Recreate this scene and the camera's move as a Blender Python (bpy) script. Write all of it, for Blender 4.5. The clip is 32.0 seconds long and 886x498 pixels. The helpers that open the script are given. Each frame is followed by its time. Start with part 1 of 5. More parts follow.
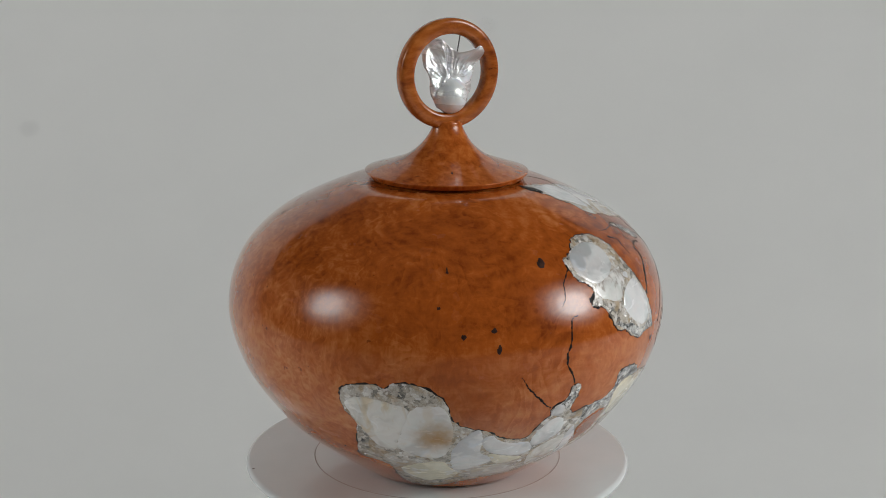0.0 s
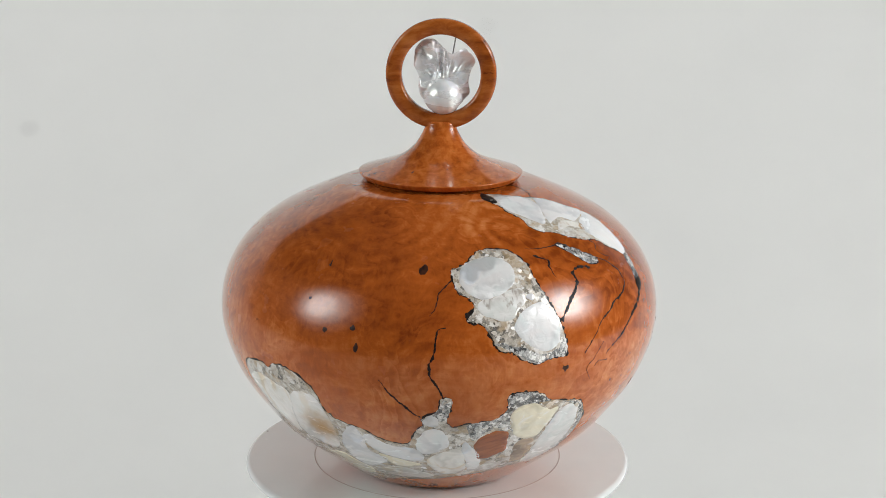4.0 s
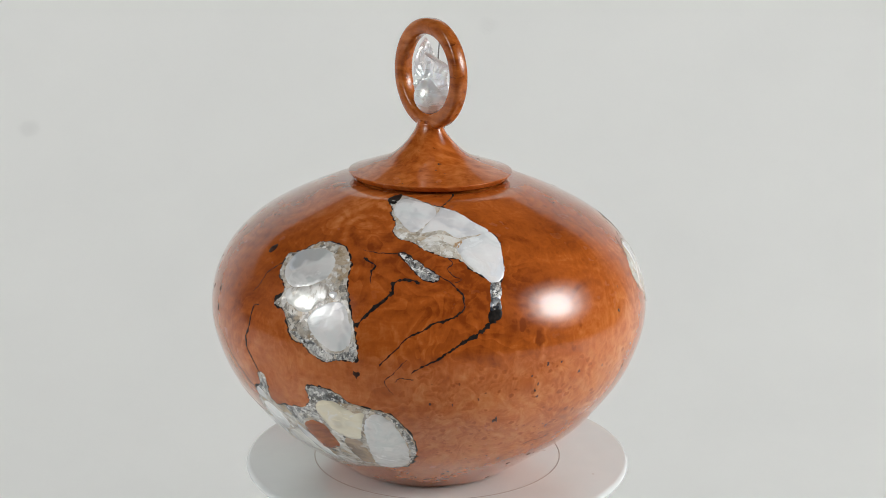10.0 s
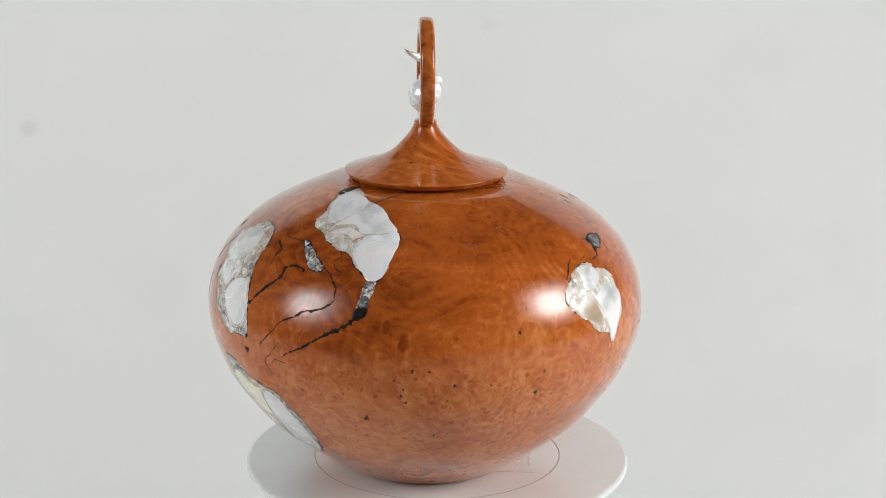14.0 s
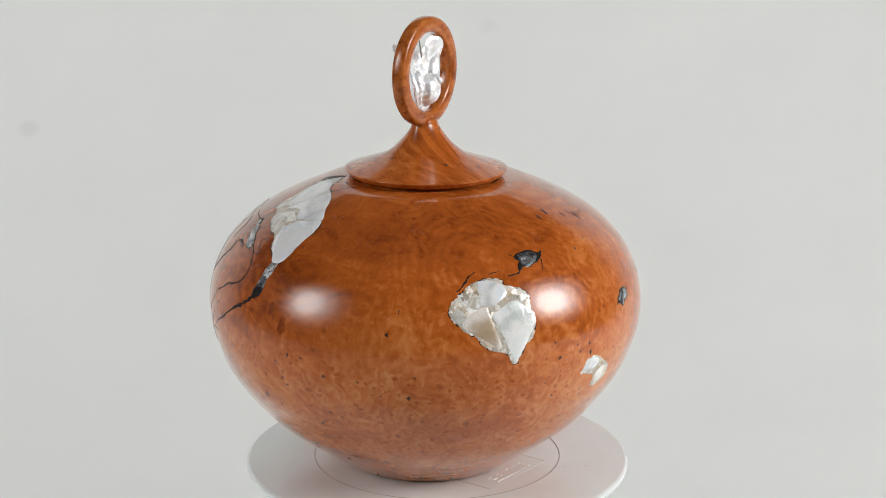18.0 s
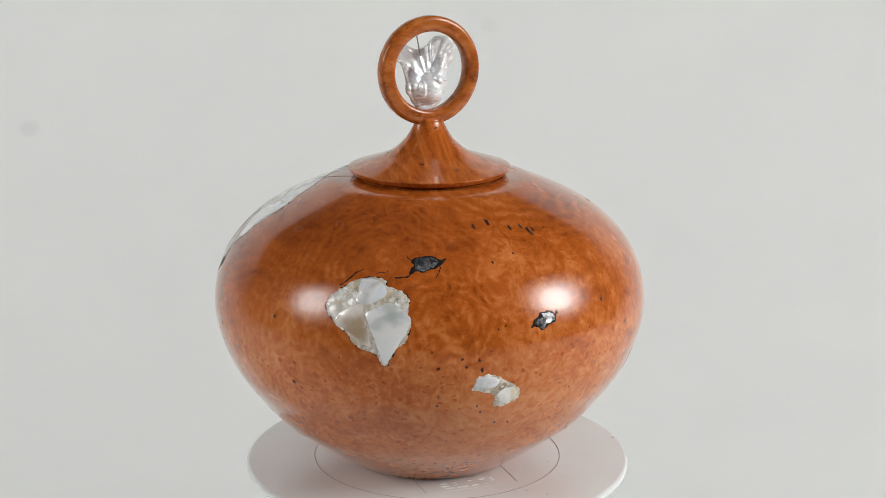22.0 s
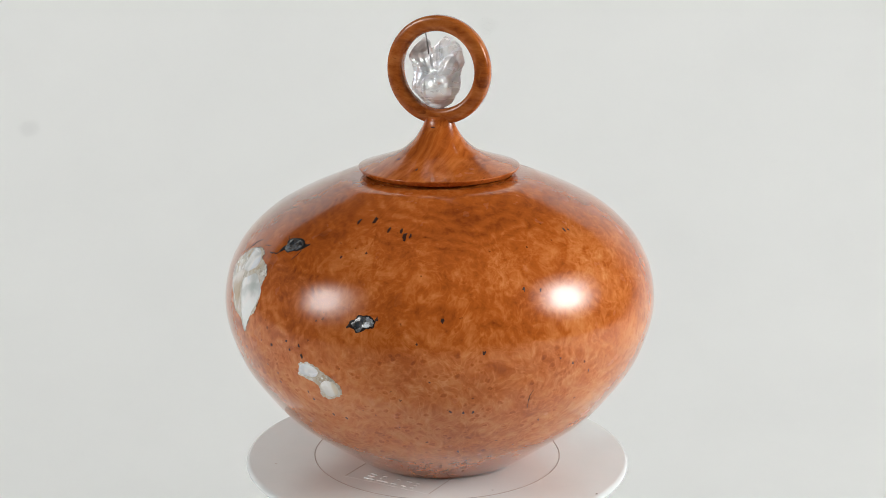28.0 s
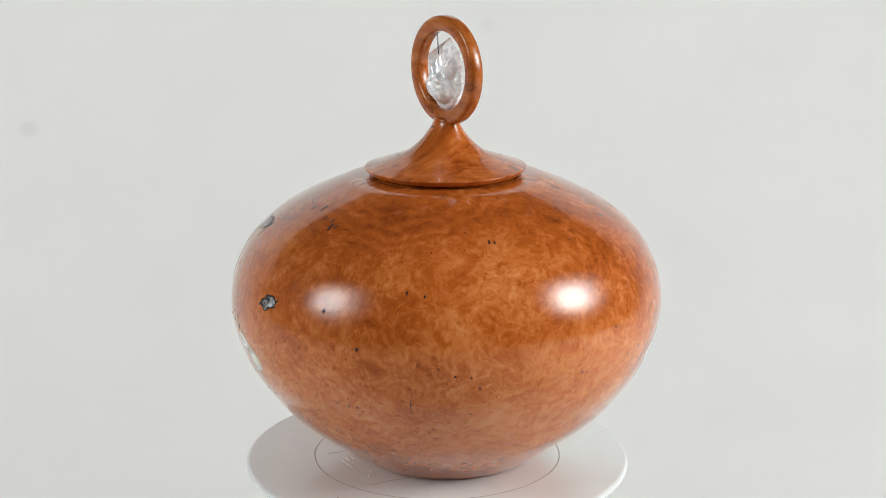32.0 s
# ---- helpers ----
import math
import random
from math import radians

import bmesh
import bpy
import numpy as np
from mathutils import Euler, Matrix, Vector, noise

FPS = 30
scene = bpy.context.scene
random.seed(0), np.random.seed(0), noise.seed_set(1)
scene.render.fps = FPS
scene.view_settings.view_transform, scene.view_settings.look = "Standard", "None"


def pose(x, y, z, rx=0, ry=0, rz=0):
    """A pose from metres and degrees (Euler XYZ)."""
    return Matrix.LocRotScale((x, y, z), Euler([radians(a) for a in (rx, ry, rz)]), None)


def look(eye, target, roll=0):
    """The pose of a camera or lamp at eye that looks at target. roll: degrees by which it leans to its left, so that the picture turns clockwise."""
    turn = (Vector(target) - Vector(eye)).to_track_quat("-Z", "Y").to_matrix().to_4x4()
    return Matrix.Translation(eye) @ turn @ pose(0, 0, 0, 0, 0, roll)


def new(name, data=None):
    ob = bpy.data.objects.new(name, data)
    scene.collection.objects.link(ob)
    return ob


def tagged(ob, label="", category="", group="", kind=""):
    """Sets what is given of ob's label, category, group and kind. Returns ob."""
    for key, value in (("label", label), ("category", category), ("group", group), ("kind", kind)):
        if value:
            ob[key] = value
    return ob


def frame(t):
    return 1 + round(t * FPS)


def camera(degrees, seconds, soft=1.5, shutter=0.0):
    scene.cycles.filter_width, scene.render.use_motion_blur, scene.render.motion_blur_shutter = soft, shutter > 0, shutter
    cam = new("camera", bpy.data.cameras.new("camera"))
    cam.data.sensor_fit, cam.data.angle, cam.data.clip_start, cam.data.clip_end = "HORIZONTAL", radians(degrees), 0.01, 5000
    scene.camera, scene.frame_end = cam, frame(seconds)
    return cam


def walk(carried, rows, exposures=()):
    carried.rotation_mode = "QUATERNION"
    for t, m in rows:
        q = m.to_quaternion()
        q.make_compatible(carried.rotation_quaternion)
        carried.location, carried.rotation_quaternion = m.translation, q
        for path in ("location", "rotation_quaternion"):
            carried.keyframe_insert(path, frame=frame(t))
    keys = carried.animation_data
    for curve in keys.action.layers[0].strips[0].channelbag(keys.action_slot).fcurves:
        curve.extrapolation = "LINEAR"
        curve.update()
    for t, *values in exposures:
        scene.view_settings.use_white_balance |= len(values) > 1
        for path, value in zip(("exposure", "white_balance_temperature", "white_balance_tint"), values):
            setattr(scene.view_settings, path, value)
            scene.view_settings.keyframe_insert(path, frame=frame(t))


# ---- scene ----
# A turned burl-wood urn with shell inlays revolves on a small white turntable in a photo studio.
from collections import defaultdict
import mathutils.geometry

MM = 0.001
SPIN = -8.206            # degrees a second
AXIS_MID = 16.0          # the time at which the urn's own axes lie along the world's

# ---- camera ----
cam = camera(28.17, 32.0, soft=0.9)
yaw, pitch = radians(-0.1768), radians(-14.528)
EYE = Vector((0, -0.59524, 0.22962))
AHEAD = Vector((-math.sin(yaw) * math.cos(pitch), math.cos(yaw) * math.cos(pitch), math.sin(pitch)))
VIEW = look(EYE, EYE + AHEAD, 0.199)
walk(cam, [(0, VIEW), (32, VIEW)], [
    (0, -0.80), (0.1, -0.57), (0.2, -0.36), (0.3, -0.20), (0.4, -0.08), (0.5, -0.03), (2, -0.06), (3.5, -0.12), (6, -0.22), (9, -0.20), (10, -0.17),
    (11, -0.11), (13, -0.075), (14, -0.075), (17, -0.14), (21, -0.14), (22, -0.15), (24, -0.09), (24.5, -0.06), (28.5, 0.0), (32, 0.0)])

# ---- light: two studio lamps at the sides, and the room ----
world = bpy.data.worlds.new("studio")
scene.world = world
world.use_nodes = True
world.node_tree.nodes["Background"].inputs[0].default_value = (0.9, 0.95, 1.0, 1)
world.node_tree.nodes["Background"].inputs[1].default_value = 0.05


def lamp(name, way, distance, size, watts, colour, fall, aim):
    """A lit umbrella: a round diffuser, brightest in the middle and fading to its edge."""
    data = bpy.data.lights.new(name, "AREA")
    data.shape, data.size, data.energy, data.color = "DISK", size, watts, colour
    at = Vector((0, 0, 0.06)) + Vector(way).normalized() * distance
    data.use_nodes = True
    tree = data.node_tree
    where = tree.nodes.new("ShaderNodeNewGeometry")
    away = tree.nodes.new("ShaderNodeVectorMath")
    away.operation = "DISTANCE"
    tree.links.new(where.outputs["Position"], away.inputs[0])
    away.inputs[1].default_value = at
    ratio = tree.nodes.new("ShaderNodeMath")
    ratio.operation = "DIVIDE"
    tree.links.new(away.outputs["Value"], ratio.inputs[0])
    ratio.inputs[1].default_value = size / 2
    ramp = tree.nodes.new("ShaderNodeValToRGB")
    ramp.color_ramp.interpolation = "EASE"
    while len(ramp.color_ramp.elements) < len(fall):
        ramp.color_ramp.elements.new(0.5)
    for e, (p, c) in zip(ramp.color_ramp.elements, fall):
        e.position, e.color = p, (c, c, c, 1)
    tree.links.new(ratio.outputs[0], ramp.inputs[0])
    tree.links.new(ramp.outputs[0], tree.nodes["Emission"].inputs["Strength"])
    ob = new(name, data)
    ob.matrix_world = look(at, Vector(aim))
    return ob


LEFT, RIGHT, WHITE = (-0.834, -0.349, 0.428), (0.872, -0.268, 0.410), (1.0, 1.0, 0.985)
lamp("studio_lamp_left", LEFT, 1.6, 1.40, 109.2, WHITE, [(0.0, 0.64), (0.26, 0.55), (0.5, 0.19), (0.76, 0.035), (1.0, 0.0)], (-0.3, 0.9, 0.20))
lamp("studio_lamp_right", RIGHT, 1.6, 1.40, 204.0, WHITE, [(0.0, 0.66), (0.26, 0.59), (0.48, 0.21), (0.74, 0.04), (1.0, 0.0)], (-0.2, -0.5, -0.1))


# ---- materials ----
class Nodes:
    """A short way to write node materials."""

    def __init__(self, name, rough=0.4, metal=0.0, coat=0.0, coat_rough=0.08, spec=0.5, coat_ior=1.5):
        self.mat = bpy.data.materials.new(name)
        self.mat.use_nodes = True
        self.tree = self.mat.node_tree
        self.bsdf = self.tree.nodes["Principled BSDF"]
        self.set("Roughness", rough), self.set("Metallic", metal), self.set("Coat Weight", coat)
        self.set("Coat Roughness", coat_rough), self.set("Coat IOR", coat_ior), self.set("Specular IOR Level", spec)
        self.where = self.tree.nodes.new("ShaderNodeTexCoord").outputs["Object"]

    def set(self, key, value):
        if isinstance(value, bpy.types.NodeSocket):
            self.tree.links.new(value, self.bsdf.inputs[key])
        else:
            self.bsdf.inputs[key].default_value = value

    def put(self, node, key, value):
        if isinstance(value, bpy.types.NodeSocket):
            self.tree.links.new(value, node.inputs[key])
        else:
            node.inputs[key].default_value = value

    def noise(self, scale, detail=4.0, rough=0.55, warp=0.0, where=None, colour=False):
        n = self.tree.nodes.new("ShaderNodeTexNoise")
        self.put(n, "Vector", where or self.where)
        for k, v in (("Scale", scale), ("Detail", detail), ("Roughness", rough), ("Distortion", warp)):
            self.put(n, k, v)
        return n.outputs["Color" if colour else "Fac"]

    def cells(self, scale, out="Distance", feature="F1", where=None, rand=1.0):
        n = self.tree.nodes.new("ShaderNodeTexVoronoi")
        n.feature = feature
        self.put(n, "Vector", where or self.where), self.put(n, "Scale", scale), self.put(n, "Randomness", rand)
        return n.outputs[out]

    def ramp(self, fac, stops):
        n = self.tree.nodes.new("ShaderNodeValToRGB")
        self.put(n, "Fac", fac)
        while len(n.color_ramp.elements) < len(stops):
            n.color_ramp.elements.new(0.5)
        for e, (p, c) in zip(n.color_ramp.elements, stops):
            e.position = p
            e.color = (*c, 1) if isinstance(c, tuple) else (c, c, c, 1)
        return n.outputs["Color"]

    def mix(self, fac, a, b, how="MIX"):
        n = self.tree.nodes.new("ShaderNodeMix")
        n.data_type, n.blend_type = "RGBA", how
        for i, v in ((0, fac), (6, a), (7, b)):
            if isinstance(v, bpy.types.NodeSocket):
                self.tree.links.new(v, n.inputs[i])
            else:
                n.inputs[i].default_value = v if i == 0 else (*v, 1)
        return n.outputs[2]

    def math(self, op, a, b=0.0):
        n = self.tree.nodes.new("ShaderNodeMath")
        n.operation = op
        self.put(n, 0, a), self.put(n, 1, b)
        return n.outputs[0]

    def step(self, value, a, b):
        """A smooth step from 0 at a to 1 at b."""
        n = self.tree.nodes.new("ShaderNodeMapRange")
        n.interpolation_type = "SMOOTHSTEP"
        for k, v in enumerate((value, a, b)):
            self.put(n, k, v)
        return n.outputs[0]

    def add(self, a, b):
        n = self.tree.nodes.new("ShaderNodeVectorMath")
        n.operation = "ADD"
        self.put(n, 0, a), self.put(n, 1, b)
        return n.outputs[0]

    def scaled(self, a, k):
        n = self.tree.nodes.new("ShaderNodeVectorMath")
        n.operation = "SCALE"
        self.put(n, 0, a), self.put(n, "Scale", k)
        return n.outputs[0]

    def stretched(self, sx, sy, sz, rz=0.0, rx=0.0):
        n = self.tree.nodes.new("ShaderNodeMapping")
        self.put(n, "Vector", self.where)
        n.inputs["Scale"].default_value = (sx, sy, sz)
        n.inputs["Rotation"].default_value = (radians(rx), 0, radians(rz))
        return n.outputs[0]

    def tripled(self, value):
        n = self.tree.nodes.new("ShaderNodeCombineXYZ")
        self.put(n, 0, value)
        return n.outputs[0]

    def axis(self, i):
        n = self.tree.nodes.new("ShaderNodeSeparateXYZ")
        self.put(n, 0, self.where)
        return n.outputs[i]

    def chance(self):
        return self.tree.nodes.new("ShaderNodeObjectInfo").outputs["Random"]

    def bump(self, height, strength, distance):
        n = self.tree.nodes.new("ShaderNodeBump")
        self.put(n, "Height", height)
        n.inputs["Strength"].default_value, n.inputs["Distance"].default_value = strength, distance
        self.set("Normal", n.outputs[0])

    def done(self, colour):
        self.set("Base Color", (*colour, 1) if isinstance(colour, tuple) else colour)
        return self.mat


# centres of the growth rings that the turning cut across: place (mm), spacing, inner and outer reach (mm), strength
RINGS = [((27.0, 7.0, 106.0), 2.6, 14, 44, 0.10), ((60.0, -41.5, 71.0), 1.9, 0, 20, 0.09), ((41.0, -52.0, 84.0), 1.7, 13, 44, 0.055),
         ((-72.5, 18.5, 56.5), 3.4, 2, 13, 0.10), ((-63.6, 28.0, 38.0), 3.4, 2, 13, 0.09), ((-46.7, -19.1, 93.5), 2.9, 0, 20, 0.14),
         ((-34.0, 24.0, 106.0), 2.2, 16, 42, 0.075), ((-9.0, -72.0, 58.0), 2.0, 14, 34, 0.065), ((-52.0, -52.0, 66.0), 2.2, 4, 26, 0.07),
         ((8.0, 66.0, 84.0), 2.0, 3, 18, 0.06), ((70.0, 11.0, 66.0), 3.6, 2, 15, 0.10), ((54.9, -47.6, 44.7), 2.6, 0, 10, 0.10)]


def burl_wood(name, pale, light, mid, dark):
    """Polished burl: a calm figure with growth rings, curls and crowded eyes, and few dark pips."""
    m = Nodes(name, rough=0.24, coat=1.0, coat_rough=0.055, spec=0.10, coat_ior=1.39)
    z = m.axis(2)

    def centred(scale, detail, amount, where=None):
        return m.scaled(m.add(m.noise(scale, detail, 0.5, 0.0, where, True), (-0.5, -0.5, -0.5)), amount)

    def facing(angle):
        """How far round a point lies towards an angle: 1 there, -1 behind."""
        n = m.tree.nodes.new("ShaderNodeVectorMath")
        n.operation = "DOT_PRODUCT"
        m.put(n, 0, m.where)
        n.inputs[1].default_value = (math.cos(radians(angle)) / 0.068, math.sin(radians(angle)) / 0.068, 0)
        return n.outputs["Value"]

    def turn_round(angle):
        """How far a point lies aside from the upright plane through an angle, in metres."""
        n = m.tree.nodes.new("ShaderNodeVectorMath")
        n.operation = "DOT_PRODUCT"
        m.put(n, 0, m.where)
        n.inputs[1].default_value = (-math.sin(radians(angle)), math.cos(radians(angle)), 0)
        return n.outputs["Value"]

    def swing(value, amount):
        return m.math("MULTIPLY", m.math("SUBTRACT", value, 0.5), amount)

    def total(*values):
        out = values[0]
        for v in values[1:]:
            out = m.math("ADD", out, v)
        return out

    def times(*values):
        out = values[0]
        for v in values[1:]:
            out = m.math("MULTIPLY", out, v)
        return out

    bent = m.add(m.where, centred(30, 2, 0.016))
    bent = m.add(bent, centred(110, 2, 0.0035))
    # where the burl is dense: low down on one side, and all over one flank
    stray = swing(m.noise(26, 3), 0.9)
    low = times(m.step(m.math("ADD", z, m.math("MULTIPLY", stray, 0.03)), 0.069, 0.050), m.step(m.math("ADD", facing(-45), stray), -0.30, 0.25), m.step(z, 0.004, 0.016))
    flank = times(m.step(m.math("ADD", facing(62), m.math("MULTIPLY", stray, 0.7)), 0.30, 0.75), m.step(z, 0.104, 0.088))
    edge = times(m.step(m.math("ADD", facing(-5), m.math("MULTIPLY", stray, 0.8)), 0.55, 0.90), m.step(z, 0.104, 0.090), 0.8)
    burl = m.math("MAXIMUM", m.math("MAXIMUM", low, flank), edge)
    # growth rings
    tone = total(0.5, swing(m.noise(15, 3, 0.5, 0.5), 0.54), swing(m.noise(52, 3, 0.5, 1.2, bent), 0.22))
    drift = m.add(bent, centred(46, 2, 0.010))
    for place, gap, near_r, far_r, amount in RINGS:
        d = m.tree.nodes.new("ShaderNodeVectorMath")
        d.operation = "DISTANCE"
        m.put(d, 0, drift)
        d.inputs[1].default_value = [c * MM for c in place]
        d = m.math("MULTIPLY", d.outputs["Value"], 1000.0)
        band = m.math("PINGPONG", m.math("ADD", m.math("DIVIDE", d, gap), swing(m.noise(60, 2), 2.4)), 1.0)
        reach = times(m.step(d, near_r - 2.0, near_r + 2.0), m.step(d, far_r, 0.65 * far_r), 0.65 * amount)
        tone = m.math("SUBTRACT", tone, times(swing(m.step(band, 0.9, 0.1), 1.5), reach))
    # heartwood and sapwood zones, with shade and bounce painted in: angle, where it sets in, heights it fades over,
    # strength
    wander = m.math("ADD", z, m.math("MULTIPLY", stray, 0.02))
    # shoulder zones also paint shade below the lid; -76 does too; the last, floor bounce
    for angle, start, low_z, high_z, amount in ((-72, 0.10, 0.050, 0.070, -0.035), (-76, 0.45, -0.10, -0.09, -0.03), (-55, 0.0, 0.082, 0.096, -0.10), (-153, 0.50, 0.050, 0.072, -0.105),
                                                (178, 0.30, 0.076, 0.090, -0.09), (20, 0.15, 0.080, 0.096, -0.065), (-122, 0.30, 0.083, 0.096, -0.05), (118, 0.20, 0.058, 0.070, -0.07), (165, 0.45, 0.066, 0.050, 0.06), (-130, 0.55, 0.078, 0.066, 0.07), (8, 0.35, 0.072, 0.055, 0.06), (0, -1.5, 0.058, 0.030, 0.03)):
        zone = m.step(facing(angle), start, 0.95) if start > -1 else 1.0
        tone = m.math("ADD", tone, m.math("MULTIPLY", m.math("MULTIPLY", m.step(wander, low_z, high_z), zone), amount))
    # a slow flow of the fibres round the vessel
    tone = m.math("ADD", tone, times(swing(m.noise(75, 4, 0.6, 0.8, m.add(m.stretched(0.55, 0.55, 2.4), centred(36, 2, 0.02))), 0.38), m.step(burl, 1.2, 0.0)))
    # folds: each fibre layer ends on a crisp line and fades away behind it
    sheet = m.math("ADD", m.noise(40, 3, 0.5, 0.9, bent), swing(m.noise(260, 2), 0.03))
    fold = m.math("FRACT", m.math("MULTIPLY", sheet, 9.0))
    fold = m.math("SUBTRACT", times(m.step(fold, 0.0, 0.10), m.step(fold, 1.0, 0.05)), 0.42)
    tone = m.math("ADD", tone, times(fold, m.step(m.noise(31, 2, 0.5, 0.4), 0.40, 0.60), m.math("SUBTRACT", 0.105, times(m.math("MAXIMUM", flank, edge), 0.055))))
    # a fan of pale rays above the small shell eye
    ray = m.math("ARCTAN2", m.math("SUBTRACT", turn_round(-41), m.math("MULTIPLY", m.noise(60, 2), 0.0006)), m.math("SUBTRACT", z, 0.072))
    fan = times(m.step(m.math("ABSOLUTE", ray), 0.46, 0.26), m.step(z, 0.084, 0.088), m.step(z, 0.1025, 0.090), m.step(facing(-41), 0.0, 0.2))
    tone = m.math("ADD", tone, times(fan, total(0.04, swing(m.noise(16, 3, 0.6, 0.0, m.tripled(ray)), 0.26))))
    # curls: pale threads and fine folds in the burl, a few elsewhere
    curl = m.noise(125, 2, 0.5, 1.6, bent)
    thread = m.step(m.math("ABSOLUTE", m.math("SUBTRACT", curl, 0.5)), 0.055, 0.0)
    some = m.step(m.noise(42, 2), 0.46, 0.62)
    tone = m.math("ADD", tone, times(thread, total(times(m.math("MAXIMUM", flank, edge), 0.05), times(low, 0.03), times(some, 0.045))))
    tone = total(tone, times(swing(m.noise(210, 4, 0.6, 1.4, bent), 0.34), total(times(burl, 0.55), 0.95)))
    tone = m.math("ADD", tone, times(swing(m.noise(85, 3, 0.55, 0.9, bent), 0.40), m.math("MAXIMUM", flank, edge)))
    # relief shading put into the tone: folds painted lighter on one flank, as if lit
    for scale, reach, amount in ((60, 0.0020, 0.08), (130, 0.0010, 0.24)):
        here = m.noise(scale, 3, 0.5, 1.5, bent)
        beside = m.noise(scale, 3, 0.5, 1.5, m.add(bent, (reach, 0.6 * reach, reach)))
        tone = m.math("ADD", tone, times(m.math("SUBTRACT", here, beside), total(times(burl, amount), 0.12)))
    # eyes: soft dark ovals with a paler edge, crowded in the burl
    wob = m.add(m.where, centred(320, 2, 0.0026))
    for scale, tall, share, amount, zone in ((300, 1.2, 0.34, 0.18, m.math("MAXIMUM", m.math("MAXIMUM", low, times(burl, 0.35)), times(m.step(z, 0.004, 0.016), 0.22))), (190, 0.55, 0.74, 0.24, times(m.step(z, 0.080, 0.070), m.step(z, 0.050, 0.060), m.step(facing(-95), 0.2, 0.7)))):
        squash = m.tree.nodes.new("ShaderNodeMapping")
        m.put(squash, "Vector", wob)
        squash.inputs["Scale"].default_value = (1, 1, tall)
        far = m.cells(scale, where=squash.outputs[0])
        pick = m.tree.nodes.new("ShaderNodeSeparateColor")
        m.put(pick, 0, m.cells(scale, "Color", where=squash.outputs[0]))
        there = times(m.step(pick.outputs[0], share, share + 0.15), zone)
        size = total(0.14, m.math("MULTIPLY", pick.outputs[1], 0.16))
        tone = m.math("SUBTRACT", tone, times(m.step(far, m.math("ADD", size, 0.10), m.math("SUBTRACT", size, 0.06)), there, amount))
        tone = m.math("ADD", tone, times(m.step(m.math("ABSOLUTE", m.math("SUBTRACT", far, m.math("ADD", size, 0.14))), 0.10, 0.0), there, 0.05))
    # fine fibre and tiny pips
    tone = m.math("ADD", tone, swing(m.noise(1100, 3, 0.6, 0.4, m.stretched(1, 1, 0.30, 20, 25)), 0.14))
    base = m.ramp(tone, [(0.22, dark), (0.46, mid), (0.62, light), (0.84, pale)])
    pip = m.step(m.cells(300, where=m.add(m.where, centred(700, 2, 0.002))), 0.15, 0.09)
    base = m.mix(times(pip, m.step(m.noise(130, 1), 0.58, 0.62), total(times(burl, 0.8), times(m.step(z, 0.006, 0.02), 0.1))), base, tuple(0.35 * c for c in dark))
    m.set("Roughness", m.ramp(m.noise(120, 3), [(0.3, 0.21), (0.7, 0.28)]))
    return m.done(base)


def grained_wood(name, light, mid, dark, along, size=1.0):
    """Polished straight-grained wood with streaks, flecks and a little curl."""
    m = Nodes(name, rough=0.24, coat=1.0, coat_rough=0.06, spec=0.12, coat_ior=1.34)
    m.where = m.scaled(m.where, size)
    flow = m.add(m.where, m.scaled(m.noise(45, 2, 0.5, 0.3, colour=True), 0.005))
    turned = m.tree.nodes.new("ShaderNodeMapping")
    m.put(turned, "Vector", flow)
    turned.inputs["Rotation"].default_value = [radians(a) for a in along]
    long = m.tree.nodes.new("ShaderNodeMapping")
    m.put(long, "Vector", turned.outputs[0])
    long.inputs["Scale"].default_value = (0.06, 1.0, 1.0)
    streak = m.noise(420, 4, 0.6, 0.3, long.outputs[0])
    cloud = m.noise(60, 3, 0.5, 1.0)
    base = m.ramp(m.math("ADD", m.math("MULTIPLY", cloud, 0.34), m.math("MULTIPLY", streak, 0.66)), [(0.32, dark), (0.48, mid), (0.64, light)])
    fleck = m.tree.nodes.new("ShaderNodeMapping")
    m.put(fleck, "Vector", turned.outputs[0])
    fleck.inputs["Scale"].default_value = (0.16, 1.0, 1.0)
    spots = m.ramp(m.noise(640, 3, 0.55, 0.3, fleck.outputs[0]), [(0.29, 1.0), (0.36, 0.0)])
    base = m.mix(m.math("MULTIPLY", m.math("MULTIPLY", spots, m.step(m.noise(35, 2), 0.42, 0.60)), 0.80), base, tuple(0.5 * c for c in dark))
    base = m.mix(m.math("MULTIPLY", m.ramp(m.noise(240, 3, 0.6, 1.5), [(0.5, 0.0), (0.68, 1.0)]), 0.25), base, light)
    m.set("Roughness", m.ramp(m.noise(120, 3), [(0.3, 0.21), (0.7, 0.28)]))
    return m.done(base)


